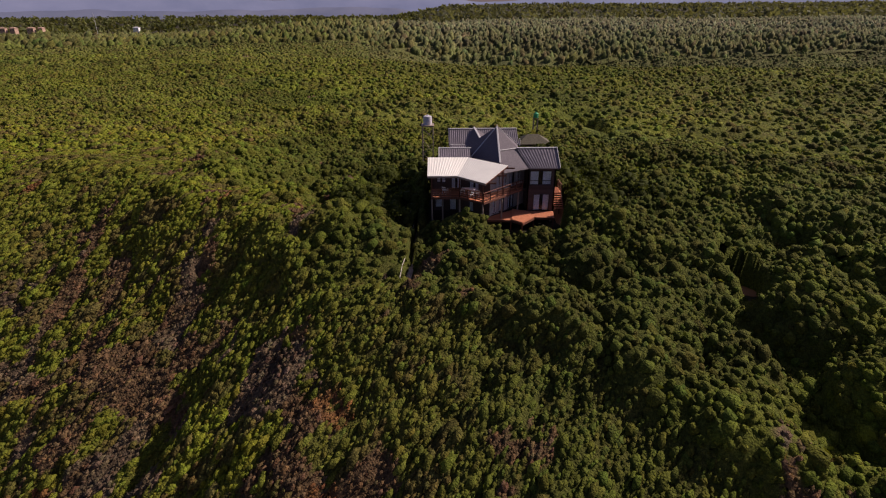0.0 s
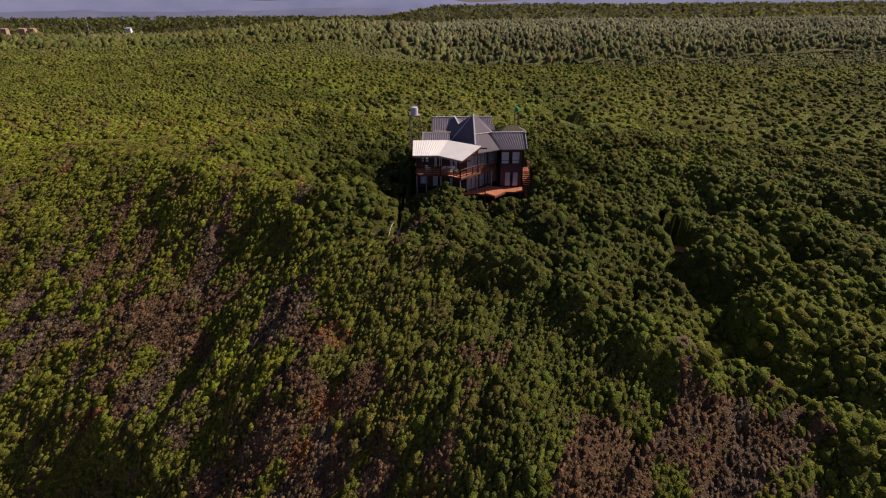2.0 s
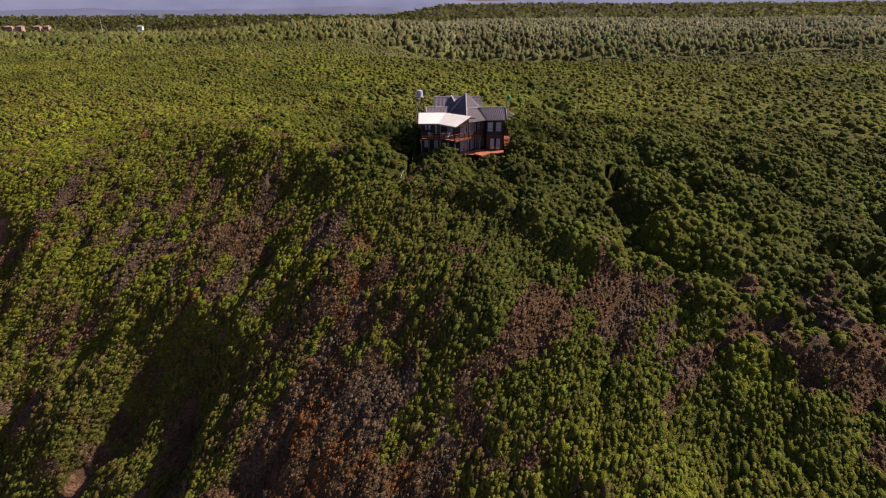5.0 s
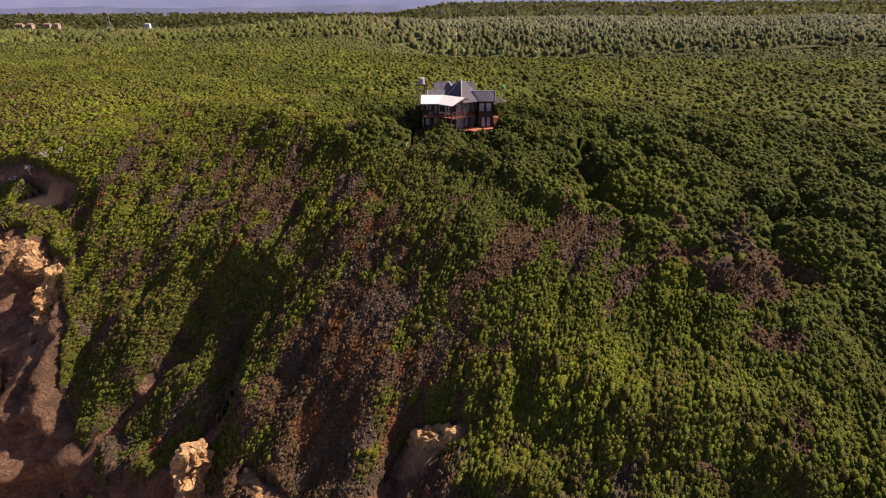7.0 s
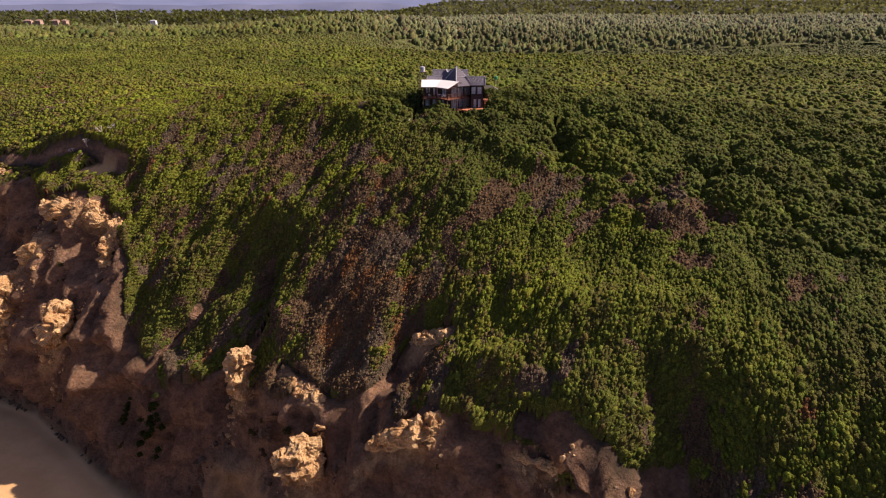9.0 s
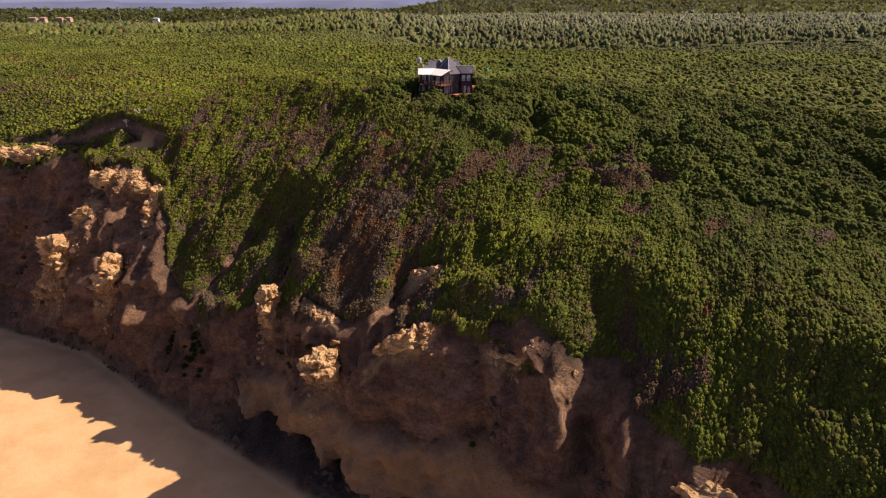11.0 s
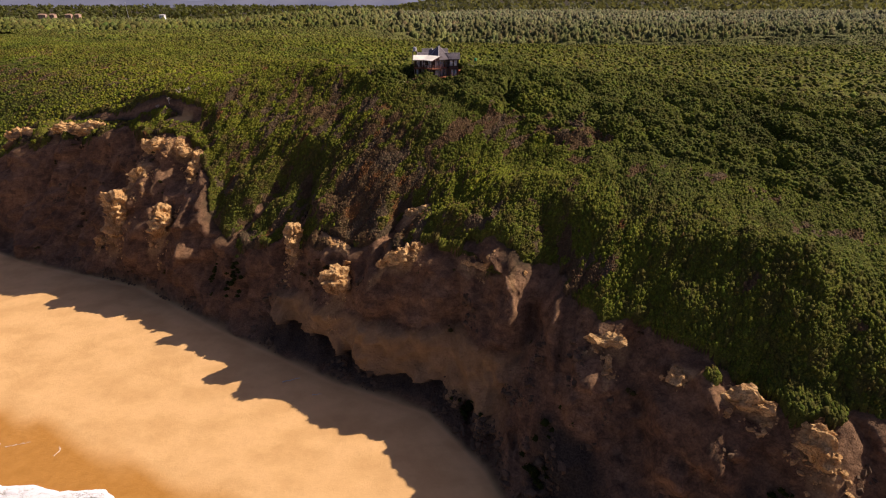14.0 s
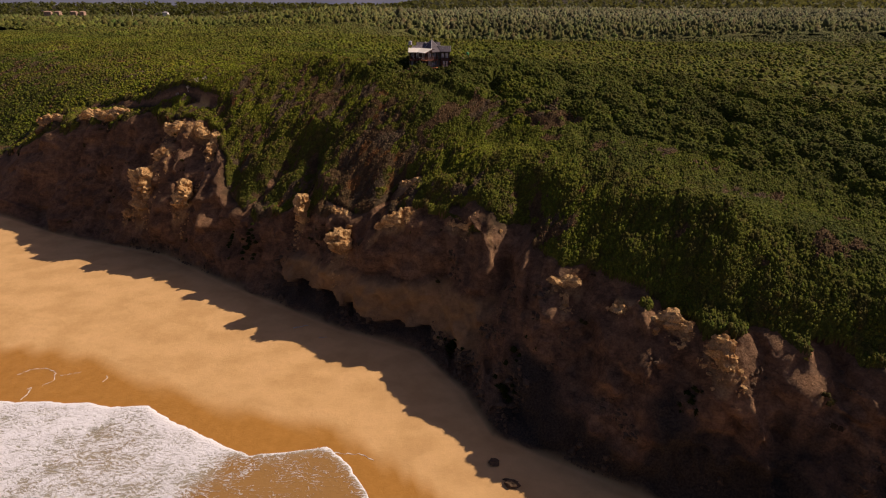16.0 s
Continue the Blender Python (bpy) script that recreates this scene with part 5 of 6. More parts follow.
def build_house():
    h = thing("house", "dark timber house with grey roofs, cream verandah roof, red decks", "house", kind="")
    P = lambda name, bm, mat, label="": part(name, bm, mat, h, label)  # noqa: E731
    # slabs
    body = [(-1.2, 59.4), (2.7, 59.4), (5.4, 57.3), (7.6, 59.5), (9.9, 59.5), (9.9, 71.6), (1.0, 71.6), (1.0, 64), (-1.2, 64)]
    for z, t in ((Z0, 1.5), (Z1, 0.25), (Z2, 0.12)):
        P("floor_slab", slab([(x, y, z) for x, y in [(p[0] * 0.985 + 0.07, p[1] * 0.998 + 0.12) for p in body]], t), M_DARK)
        P("floor_slab", slab([(x, y, z) for x, y in ((9.95, 59.16), (12.95, 59.16), (12.95, 63.85), (9.95, 63.85))], t), M_DARK)
    low, up = (Z0, Z1 - 0.02), (Z1, Z2 + 0.1)
    d0, d1 = Z0 + 0.05, Z0 + 2.1
    u0, u1 = Z1 + 0.05, Z1 + 2.1
    # verandah front
    wall(h, (-1.2, 59.4), (2.7, 59.4), *low, M_CLAD, [(0.4, 1.3, Z0 + 0.5, d1, "white"), (2.0, 3.0, d0, d1, "door")])
    wall(h, (-1.2, 59.4), (2.7, 59.4), Z1, 62.3, M_CLAD, [(0.5, 1.6, Z1 + 0.8, u1, "window"), (2.2, 3.4, u0, u1, "door")])
    wall(h, (2.7, 59.4), (5.4, 57.3), *low, M_CLAD, [(0.5, 1.2, d0, d1, "door")])
    wall(h, (2.7, 59.4), (5.4, 57.3), Z1, 62.2, M_CLAD, [(0.5, 1.9, u0, u1, "door")])
    # angled wall behind the balcony
    wall(h, (5.4, 57.3), (9.9, 61.8), *low, M_PLASTER, [(0.5, 1.1, Z0 + 0.2, d1, "white"), (1.7, 2.6, d0, d1, "door"), (3.3, 4.4, d0, d1, "door")])
    wall(h, (5.4, 57.3), (9.9, 61.8), *up, M_PLASTER, [(1.1, 1.8, u0, u1, "white"), (2.3, 3.0, u0, u1, "white"), (3.5, 4.3, u0, u1, "door"), (4.7, 5.5, u0, u1, "white")])
    # wing
    wall(h, (9.9, 59.0), (13.1, 59.0), *low, M_CLAD, [(0.75, 2.65, d0, d1, "door")])
    wall(h, (9.9, 59.0), (13.1, 59.0), *up, M_CLAD, [(0.2, 2.75, Z1 + 0.55, u1 + 0.15, "window")])
    wall(h, (13.1, 59.0), (13.1, 64.0), *low, M_CLAD, [(2.0, 3.0, d0, d1, "door")])
    wall(h, (13.1, 59.0), (13.1, 64.0), *up, M_CLAD, [(1.5, 2.6, Z1 + 0.8, u1, "window")])
    wall(h, (9.9, 61.8), (9.9, 59.0), *low, M_CLAD)
    wall(h, (9.9, 61.8), (9.9, 59.0), *up, M_CLAD)
    for a, b in (((13.1, 64.0), (9.9, 64.0)), ((9.9, 64.0), (9.9, 71.6)), ((9.9, 71.6), (1.0, 71.6)), ((1.0, 71.6), (1.0, 64.0)), ((1.0, 64.0), (-1.2, 64.0)), ((-1.2, 64.0), (-1.2, 59.4))):
        wall(h, a, b, Z0, Z2 + 0.1, M_CLAD)
    # foundation posts and skirting under the ground floor
    for x, y in ((10.1, 59.2), (12.9, 59.2), (12.9, 63.7)):
        P("foundation_post", box(bmesh.new(), (x - 0.12, y - 0.12, 54.0), (x + 0.12, y + 0.12, Z0), 0.02), M_PALE)
    # wing roof, gabled along its ridge
    e, r, x0, x1 = 61.25, 62.95, 9.2, 13.45
    P("roof", ribbed((10.0, 58.75, e), (x1, 58.75, e), (x1, 61.5, r), (8.75, 61.5, r)), M_ROOF, "grey profiled sheet roof")
    P("roof", ribbed((x1, 64.25, e), (x0, 64.25, e), (x0, 61.5, r), (x1, 61.5, r)), M_ROOF)
    P("ridge_cap", beam(bmesh.new(), (8.75, 61.5, r + 0.04), (x1 + 0.02, 61.5, r + 0.04), 0.3, 0.06, 0.02), M_CAP)
    P("barge_board", beam(bmesh.new(), (x1 + 0.04, 58.72, e + 0.02), (x1 + 0.04, 61.5, r + 0.04), 0.07, 0.24, 0.01), M_CAP)
    P("barge_board", beam(bmesh.new(), (x1 + 0.04, 64.28, e + 0.02), (x1 + 0.04, 61.5, r + 0.04), 0.07, 0.24, 0.01), M_CAP)
    P("gable", slab([(13.1, 59.0, Z2), (13.1, 64.0, Z2), (13.1, 61.5, r - 0.08)], 0.02), M_CLAD)
    P("gutter", beam(bmesh.new(), (10.0, 58.68, e - 0.06), (x1, 58.68, e - 0.06), 0.12, 0.1, 0.02), M_FRAME)
    # tower roof
    A = (6.62, 64.1, 64.95)
    F, L = (6.55, 58.4, 62.0), (3.2, 62.2, 61.4)
    R, B, C = (9.55, 66.4, 62.2), (5.0, 69.0, 62.0), (2.2, 64.5, 62.0)
    F1 = tuple(A[i] + (F[i] - A[i]) * 0.68 for i in range(3))
    W = (9.0, 61.8, 62.85)
    E1, E2 = (6.75, 57.05, 61.15), (9.95, 58.85, 61.2)
    P("tower_roof", slab([A, L, F]), M_TILE, "dark grey shingled pyramid roof")
    P("tower_roof", slab([A, F1, W]), M_TILE)
    P("tower_roof", slab([A, W, R]), M_TILE)
    P("tower_roof", slab([F1, F, E1, E2, W]), M_TILE)
    P("tower_roof", slab([A, R, B]), M_TILE)
    P("tower_roof", slab([A, B, C]), M_TILE)
    P("tower_roof", slab([A, C, L]), M_TILE)
    P("eave_soffit", slab([L, F, E1, (5.2, 57.5, 61.2)], 0.05), M_FRAME)
    for a, b in ((A, F), (A, R), (F1, W), (A, L)):
        P("hip_cap", beam(bmesh.new(), Vector(a) + Vector((0, 0, 0.05)), Vector(b) + Vector((0, 0, 0.05)), 0.2, 0.06, 0.015), M_CAP)
    P("finial", tube(bmesh.new(), (A[0], A[1], A[2] - 0.05), (A[0], A[1], A[2] + 0.25), 0.1, 0.03), M_CAP)
    P("gutter", beam(bmesh.new(), E1, E2, 0.12, 0.1, 0.02), M_FRAME)
    # back block roof with a cross gable
    P("roof", ribbed((0.85, 66.1, 62.2), (9.7, 66.1, 62.2), (9.7, 69.2, 63.65), (0.85, 69.2, 63.65)), M_ROOF)
    P("roof", ribbed((9.7, 72.3, 62.2), (0.85, 72.3, 62.2), (0.85, 69.2, 63.65), (9.7, 69.2, 63.65)), M_ROOF)
    P("ridge_cap", beam(bmesh.new(), (0.85, 69.2, 63.7), (9.7, 69.2, 63.7), 0.3, 0.06, 0.02), M_CAP)
    P("barge_board", beam(bmesh.new(), (0.82, 68.85, 62.22), (0.82, 69.2, 63.7), 0.08, 0.26, 0.01), M_CAP)
    P("gable", slab([(1.0, 66.2, 62.1), (1.0, 72.2, 62.1), (1.0, 69.2, 63.5)], 1.0), M_CLAD)
    P("roof", slab([(4.15, 69.0, 63.85), (4.75, 65.2, 63.2), (3.1, 65.7, 62.15), (3.3, 67.6, 62.9)]), M_TILE)
    P("roof", slab([(4.15, 69.0, 63.85), (6.0, 67.5, 63.0), (6.0, 65.2, 62.6), (4.75, 65.2, 63.2)]), M_TILE)
    P("hip_cap", beam(bmesh.new(), (4.15, 69.0, 63.92), (4.75, 65.2, 63.27), 0.26, 0.06, 0.02), M_CAP)
    P("roof", ribbed((1.05, 64.6, 61.9), (3.2, 64.6, 61.9), (3.2, 66.0, 62.3), (1.05, 66.0, 62.3)), M_ROOF)
    P("ridge_cap", beam(bmesh.new(), (1.0, 66.0, 62.34), (2.8, 66.0, 62.34), 0.16, 0.06, 0.02), M_CAP)
    # middle roof behind the verandah
    P("roof", ribbed((-0.35, 59.3, 62.42), (3.2, 59.3, 62.42), (3.2, 61.5, 63.0), (-0.35, 61.5, 63.0)), M_ROOF)
    P("roof", ribbed((3.2, 64.4, 61.6), (-0.35, 64.4, 61.6), (-0.35, 61.5, 63.0), (3.2, 61.5, 63.0)), M_ROOF)
    P("ridge_cap", beam(bmesh.new(), (-0.38, 61.5, 63.05), (3.4, 61.5, 63.05), 0.26, 0.06, 0.02), M_CAP)
    P("barge_board", beam(bmesh.new(), (-0.4, 59.3, 62.45), (-0.4, 61.5, 63.04), 0.08, 0.24, 0.01), M_CAP)
    P("gable", slab([(-0.3, 59.5, 62.3), (-0.3, 64.2, 61.6), (-0.3, 61.5, 62.9)], 1.1), M_CLAD)
    # verandah roof in two bays
    V0, V1, V2, V3 = (-1.65, 55.85, 61.3), (1.62, 55.8, 61.3), (4.52, 53.0, 61.3), (7.1, 55.6, 62.5)
    J, K0 = (2.92, 59.15, 62.5), (-1.66, 59.2, 62.5)
    P("verandah_roof", ribbed(V0, V1, J, K0, 0.22, 0.018), M_WHITE_ROOF, "cream profiled verandah roof")
    P("verandah_roof", ribbed(V1, V2, V3, J, 0.22, 0.012), M_WHITE_ROOF, "cream profiled verandah roof")
    for a, b in ((V0, V1), (V1, V2)):
        P("fascia", beam(bmesh.new(), Vector(a) - Vector((0, 0, 0.14)), Vector(b) - Vector((0, 0, 0.14)), 0.05, 0.2, 0.01), M_PALE)
    P("fascia", beam(bmesh.new(), Vector(V2) - Vector((0, 0, 0.12)), Vector(V3) - Vector((0, 0, 0.12)), 0.05, 0.16, 0.01), M_TIMBER)
    for a, b in ((V0, K0), (V1, J), (V2, V3)):
        for f in (0.08, 0.5, 0.92):
            p = Vector(a).lerp(Vector(b), f)
            P("rafter", beam(bmesh.new(), p - Vector((0.0, 0, 0.16)), p + Vector((0.9, -0.02, -0.16)), 0.07, 0.16), M_TIMBER)
    # verandah floor, posts and balustrade
    P("verandah_floor", board_floor([(-1.3, 56.5), (1.9, 56.5), (2.7, 59.3), (-1.3, 59.3)], Z1, 0.2, (0, 1)), M_DECK)
    P("verandah_floor", board_floor([(1.95, 56.5), (4.5, 54.55), (6.9, 57.0), (5.3, 57.35), (2.75, 59.3)], Z1, 0.2, (1, 1)), M_DECK)
    P("balcony_floor", board_floor([(6.9, 57.0), (9.4, 59.5), (8.5, 60.4), (5.5, 57.4)], Z1, 0.2, (1, 1)), M_DECK)
    for a, b in (((-1.3, 56.5), (1.9, 56.5)), ((1.9, 56.5), (4.5, 54.55)), ((4.5, 54.55), (9.45, 59.5))):
        P("edge_beam", beam(bmesh.new(), (*a, Z1 - 0.13), (*b, Z1 - 0.13), 0.08, 0.26, 0.01), M_TIMBER)
    railing(h, [(-1.25, 56.55), (1.9, 56.55), (4.45, 54.6), (9.4, 59.45)], Z1)
    for x, y, top in ((-1.2, 56.6, 61.3), (1.9, 56.6, 61.4), (4.4, 54.75, 61.5), (6.75, 56.9, 62.3)):
        P("verandah_post", box(bmesh.new(), (x - 0.075, y - 0.075, Z1), (x + 0.075, y + 0.075, top), 0.012), M_TIMBER)
    for x, y, low_z in ((-1.2, 56.6, 53.0), (0.0, 57.6, 54.0), (1.95, 56.7, 53.2), (4.4, 54.8, 52.6), (6.75, 57.0, 54.5), (8.9, 59.2, Z0)):
        P("stilt", tube(bmesh.new(), (x, y, low_z), (x, y, Z1 - 0.25), 0.1, 0.09, 10), M_PALE, "weathered round timber stilt")
    # lower decks
    P("deck", board_floor([(4.6, 56.3), (7.85, 56.1), (8.4, 59.6), (5.7, 57.5)], Z0 - 0.05, 0.14, (1, 0.6)), M_DECK)
    P("deck", board_floor([(7.85, 56.1), (8.97, 55.05), (10.6, 56.9), (9.9, 58.9), (8.3, 59.5)], Z0 + 0.08, 0.16, (1, 0.45)), M_DECK, "weathered red timber deck")
    P("deck", board_floor([(10.6, 56.95), (12.85, 56.75), (13.1, 58.95), (9.95, 58.95)], Z0 - 0.02, 0.14, (1, 0.12)), M_DECK)
    for a, b in (((4.6, 56.3), (7.85, 56.1)), ((7.85, 56.1), (8.97, 55.05)), ((8.97, 55.05), (10.6, 56.9)), ((10.6, 56.9), (12.85, 56.75)), ((12.85, 56.75), (13.1, 59.0))):
        P("deck_fascia", beam(bmesh.new(), (*a, Z0 - 0.18), (*b, Z0 - 0.18), 0.05, 0.24), M_TIMBER)
    for x, y in ((4.8, 56.4), (7.8, 56.3), (8.95, 55.3), (10.5, 57.0), (12.75, 56.9)):
        P("deck_post", box(bmesh.new(), (x - 0.08, y - 0.08, 52.8), (x + 0.08, y + 0.08, Z0 - 0.1), 0.01), M_TIMBER)
    # outside stair on the wing's flank
    for i in range(7):
        y = 59.4 + i * 0.28
        P("tread", box(bmesh.new(), (13.35, y, Z0 + 0.1 + i * 0.19), (14.4, y + 0.3, Z0 + 0.15 + i * 0.19), 0.01), M_DECK)
    P("stair_landing", board_floor([(13.2, 61.4), (14.5, 61.4), (14.5, 63.6), (13.2, 63.6)], Z0 + 1.45, 0.15, (1, 0)), M_DECK)
    railing(h, [(14.45, 61.45), (14.45, 63.55)], Z0 + 1.45)
    for x, y in ((13.3, 61.5), (14.4, 61.5), (14.4, 63.5)):
        P("stair_post", box(bmesh.new(), (x - 0.06, y - 0.06, 54.0), (x + 0.06, y + 0.06, Z0 + 1.3), 0.01), M_TIMBER)
    P("stringer", beam(bmesh.new(), (14.42, 59.4, Z0 + 0.05), (14.42, 61.4, Z0 + 1.35), 0.06, 0.24), M_TIMBER)
    # dish and flue on the wing's gable
    P("flue_pipe", tube(bmesh.new(), (9.75, 66.2, 62.1), (9.75, 66.2, 63.0), 0.1, 0.1), M_CAP)
    return h


build_house()


def lounge_chair(at, turn, label, mat):
    c = thing("garden_chair", label, "chair", at, "chairs on the verandah", turn)
    part("seat", box(bmesh.new(), (-0.27, -0.26, 0.38), (0.27, 0.26, 0.44), 0.02), mat, c)
    part("backrest", beam(bmesh.new(), (0, 0.25, 0.44), (0, 0.38, 0.95), 0.5, 0.04, 0.015), mat, c)
    for x in (-0.24, 0.24):
        part("armrest", box(bmesh.new(), (x - 0.03, -0.26, 0.6), (x + 0.03, 0.3, 0.64), 0.01), mat, c)
        for y in (-0.23, 0.23):
            part("leg", tube(bmesh.new(), (x, y, 0), (x * 0.95, y * 0.95, 0.62 if y < 0 else 0.42), 0.025, 0.025, 6), mat, c)
    return c


white_chair = lounge_chair((1.6, 58.2, 54.62), 20, "white plastic garden chair under the verandah", M_WFRAME)
for x, y, tn in ((0.3, 57.6, 150), (2.2, 57.2, 200), (3.1, 56.2, -60), (3.9, 56.6, 70)):
    copy_thing(white_chair, pose(x, y, Z1, 0, 0, tn))["label"] = "pale garden chair on the verandah boards"


def patio_table(at):
    t = thing("patio_table", "pale round-edged patio table on the verandah", "table", at)
    part("tabletop", box(bmesh.new(), (-0.8, -0.45, 0.7), (0.8, 0.45, 0.75), 0.02), M_CURTAIN, t)
    for x in (-0.7, 0.7):
        for y in (-0.36, 0.36):
            part("leg", box(bmesh.new(), (x - 0.03, y - 0.03, 0), (x + 0.03, y + 0.03, 0.7), 0.005), M_PALE, t)


patio_table((3.0, 57.2, Z1))


def water_tank(at):
    """Plastic tank on a braced timber stand."""
    t = thing("water_tank", "pale plastic water tank on a tall timber stand", "tank", at)
    x0 = 0.8
    for x in (-x0, x0):
        for y in (-x0, x0):
            part("leg", box(bmesh.new(), (x - 0.07, y - 0.07, -1.2), (x + 0.07, y + 0.07, 8.7), 0.01), M_PALE, t)
    for z in (2.4, 4.4, 6.4):
        for a, b in (((-x0, -x0), (x0, -x0)), ((x0, -x0), (x0, x0)), ((x0, x0), (-x0, x0)), ((-x0, x0), (-x0, -x0))):
            part("brace", beam(bmesh.new(), (*a, z), (*b, z + 1.8), 0.05, 0.1), M_PALE, t)
    part("platform", box(bmesh.new(), (-0.95, -0.95, 8.7), (0.95, 0.95, 8.85), 0.02), M_PALE, t)
    bm = bmesh.new()
    prof = [(0.74 * r, 0.7 * z) for r, z in [(0.0, 0.0), (0.86, 0.0), (0.9, 0.06)] + [(0.9 - (0.03 if i % 2 else 0), 0.1 + i * 0.14) for i in range(10)] + [(0.84, 1.78), (0.5, 1.95), (0.25, 1.98), (0.25, 2.06), (0, 2.06)]]
    rings = [[bm.verts.new((r * math.cos(a * math.pi / 10), r * math.sin(a * math.pi / 10), 8.85 + z)) for a in range(20)] for r, z in prof[1:-1]]
    for p, q in zip(rings, rings[1:]):
        for i in range(20):
            bm.faces.new((p[i], p[(i + 1) % 20], q[(i + 1) % 20], q[i]))
    bm.faces.new(rings[-1])
    bm.faces.new(rings[0][::-1])
    part("barrel", bm, M_TANK, t, "ribbed pale plastic barrel")
    part("pipe", tube(bmesh.new(), (0.8, 0, 0.3), (0.8, 0, 10.9), 0.035, 0.03, 6), M_PALE, t)


water_tank((-2.2, 81.0, 61.9 - 8.85))


def on_ground(x, y, dz=0.0):
    return (x, y, float(ground_height(np.array([float(x)]), np.array([float(y)]))[0]) + dz)


def outbuilding():
    g = (18.4, 106.0, 50.9)
    t = thing("outbuilding", "low shed with a weathered hipped roof half hidden by trees", "shed", g)
    part("wall", box(bmesh.new(), (-3.0, -2, -4.5), (2.6, 2, 2.6), 0.02), M_CLAD, t)
    bm = bmesh.new()
    e = [bm.verts.new(p) for p in ((-3.6, -2.5, 2.5), (3.2, -2.5, 2.5), (3.2, 2.5, 2.5), (-3.6, 2.5, 2.5))]
    r = [bm.verts.new(p) for p in ((-1.2, 0, 4.0), (0.8, 0, 4.0))]
    for f in ((e[0], e[1], r[1], r[0]), (e[1], e[2], r[1]), (e[2], e[3], r[0], r[1]), (e[3], e[0], r[0]), (e[3], e[2], e[1], e[0])):
        bm.faces.new(f)
    part("roof", bm, M_THATCH, t, "grey weathered thatch roof")
    g = (22.8, 130.0, max(45.8, on_ground(22.8, 130)[2] - 5.4))
    t = thing("green_tank", "green plastic water tank among the trees", "tank", g)
    bm = bmesh.new()
    for z0, z1, r0, r1 in ((7.9, 8.8, 0.6, 0.6), (8.8, 9.05, 0.6, 0.28), (9.05, 9.15, 0.24, 0.22)):
        tube(bm, (0, 0, z0), (0, 0, z1), r0, r1, 18)
    part("barrel", bm, M_GREEN, t)
    for x in (-0.5, 0.5):
        for y in (-0.5, 0.5):
            part("leg", box(bmesh.new(), (x - 0.08, y - 0.08, -0.3), (x + 0.08, y + 0.08, 7.9), 0.01), M_PALE, t)


outbuilding()


def steps_path():
    """Timber steps with a handrail through the gap in the trees."""
    t = thing("path_steps", "weathered timber steps with a thin handrail between the shrubs", "steps")
    last = None
    for i in range(42):
        y = 57.5 - i * 0.4
        x = -2.9 - 0.012 * i
        z = on_ground(x, y)[2]
        part("tread", box(bmesh.new(), (x - 0.4, y - 0.17, z - 0.15), (x + 0.4, y + 0.17, z + 0.08), 0.01), M_PALE, t)
        if i % 5 == 0:
            p = Vector((x - 0.45, y, z + 1.15))
            part("post", tube(bmesh.new(), (p.x, p.y, z - 0.2), (p.x, p.y, p.z + 0.05), 0.045, 0.04, 6), M_DEAD, t)
            if last:
                part("handrail", tube(bmesh.new(), last, p, 0.035, 0.035, 6), M_DEAD, t)
            last = p


steps_path()


# ---- single trees about the house ----
def tree_proto(seed, r, tall):
    """A low wind-shaped tree: trunk with limbs, a crown of leaf clumps."""
    g = random.Random(seed)
    bm = bmesh.new()
    tube(bm, (0, 0, -0.4), (0.1, 0.05, tall * 0.45), 0.16, 0.11, 7)
    tips = []
    for i in range(6):
        a = i * 1.05 + g.uniform(-0.3, 0.3)
        mid = Vector((0.1 + 0.4 * r * math.cos(a), 0.05 + 0.4 * r * math.sin(a), tall * g.uniform(0.6, 0.75)))
        tip = Vector((0.75 * r * math.cos(a), 0.75 * r * math.sin(a), tall * g.uniform(0.8, 0.95)))
        tube(bm, (0.1, 0.05, tall * 0.43), mid, 0.08, 0.05, 5)
        tube(bm, mid, tip, 0.05, 0.02, 5)
        tips.append(tip)
    lobes = 16
    u = rng.normal(size=(lobes, 3))
    u[:, 2] = np.abs(u[:, 2]) * 0.8 - 0.1
    u /= np.linalg.norm(u, axis=-1, keepdims=True)
    c = u * np.array([r * 0.72, r * 0.72, tall * 0.3]) + np.array([0, 0, tall * 0.72])
    lr = r * rng.uniform(0.27, 0.46, lobes)
    hue = np.repeat((DEEP * 0.72 + GREEN * 0.1)[None], lobes, 0) * rng.uniform(0.8, 1.25, (lobes, 1))
    t = thing("tree", "round-crowned dark green coastal tree beside the house", "tree", (0, 0, -200), "trees about the house")
    crown = tufts("crown", c, lr, lr * 0.8, hue, 42, 0.24, "", "", M_LEAF)
    crown.parent = t
    part("trunk", bm, M_BARK, t)
    return t


protos = [tree_proto(i, r, h) for i, (r, h) in enumerate(((2.2, 3.9), (1.8, 3.4), (2.6, 4.4), (2.0, 4.8)))]
spots_done = []
g = random.Random(4)
ring = [(-1.0, 52.8), (1.6, 52.4), (4.2, 51.6), (6.6, 51.4), (2.8, 50.0), (-1.2, 50.2), (0.9, 50.2), (16.5, 55.5), (17.4, 58.4), (15.6, 53.2), (15.5, 101.6), (18.8, 100.9), (22.0, 102.4), (23.2, 106.0), (21.6, 109.6), (17.8, 109.4), (14.4, 105.8)]
for k_ in range(400):
    a, rad = g.uniform(0, 2 * math.pi), g.uniform(9, 19)
    ring.append((6.8 + rad * math.cos(a), 63 + rad * math.sin(a) * 1.05))
first = set(range(17))
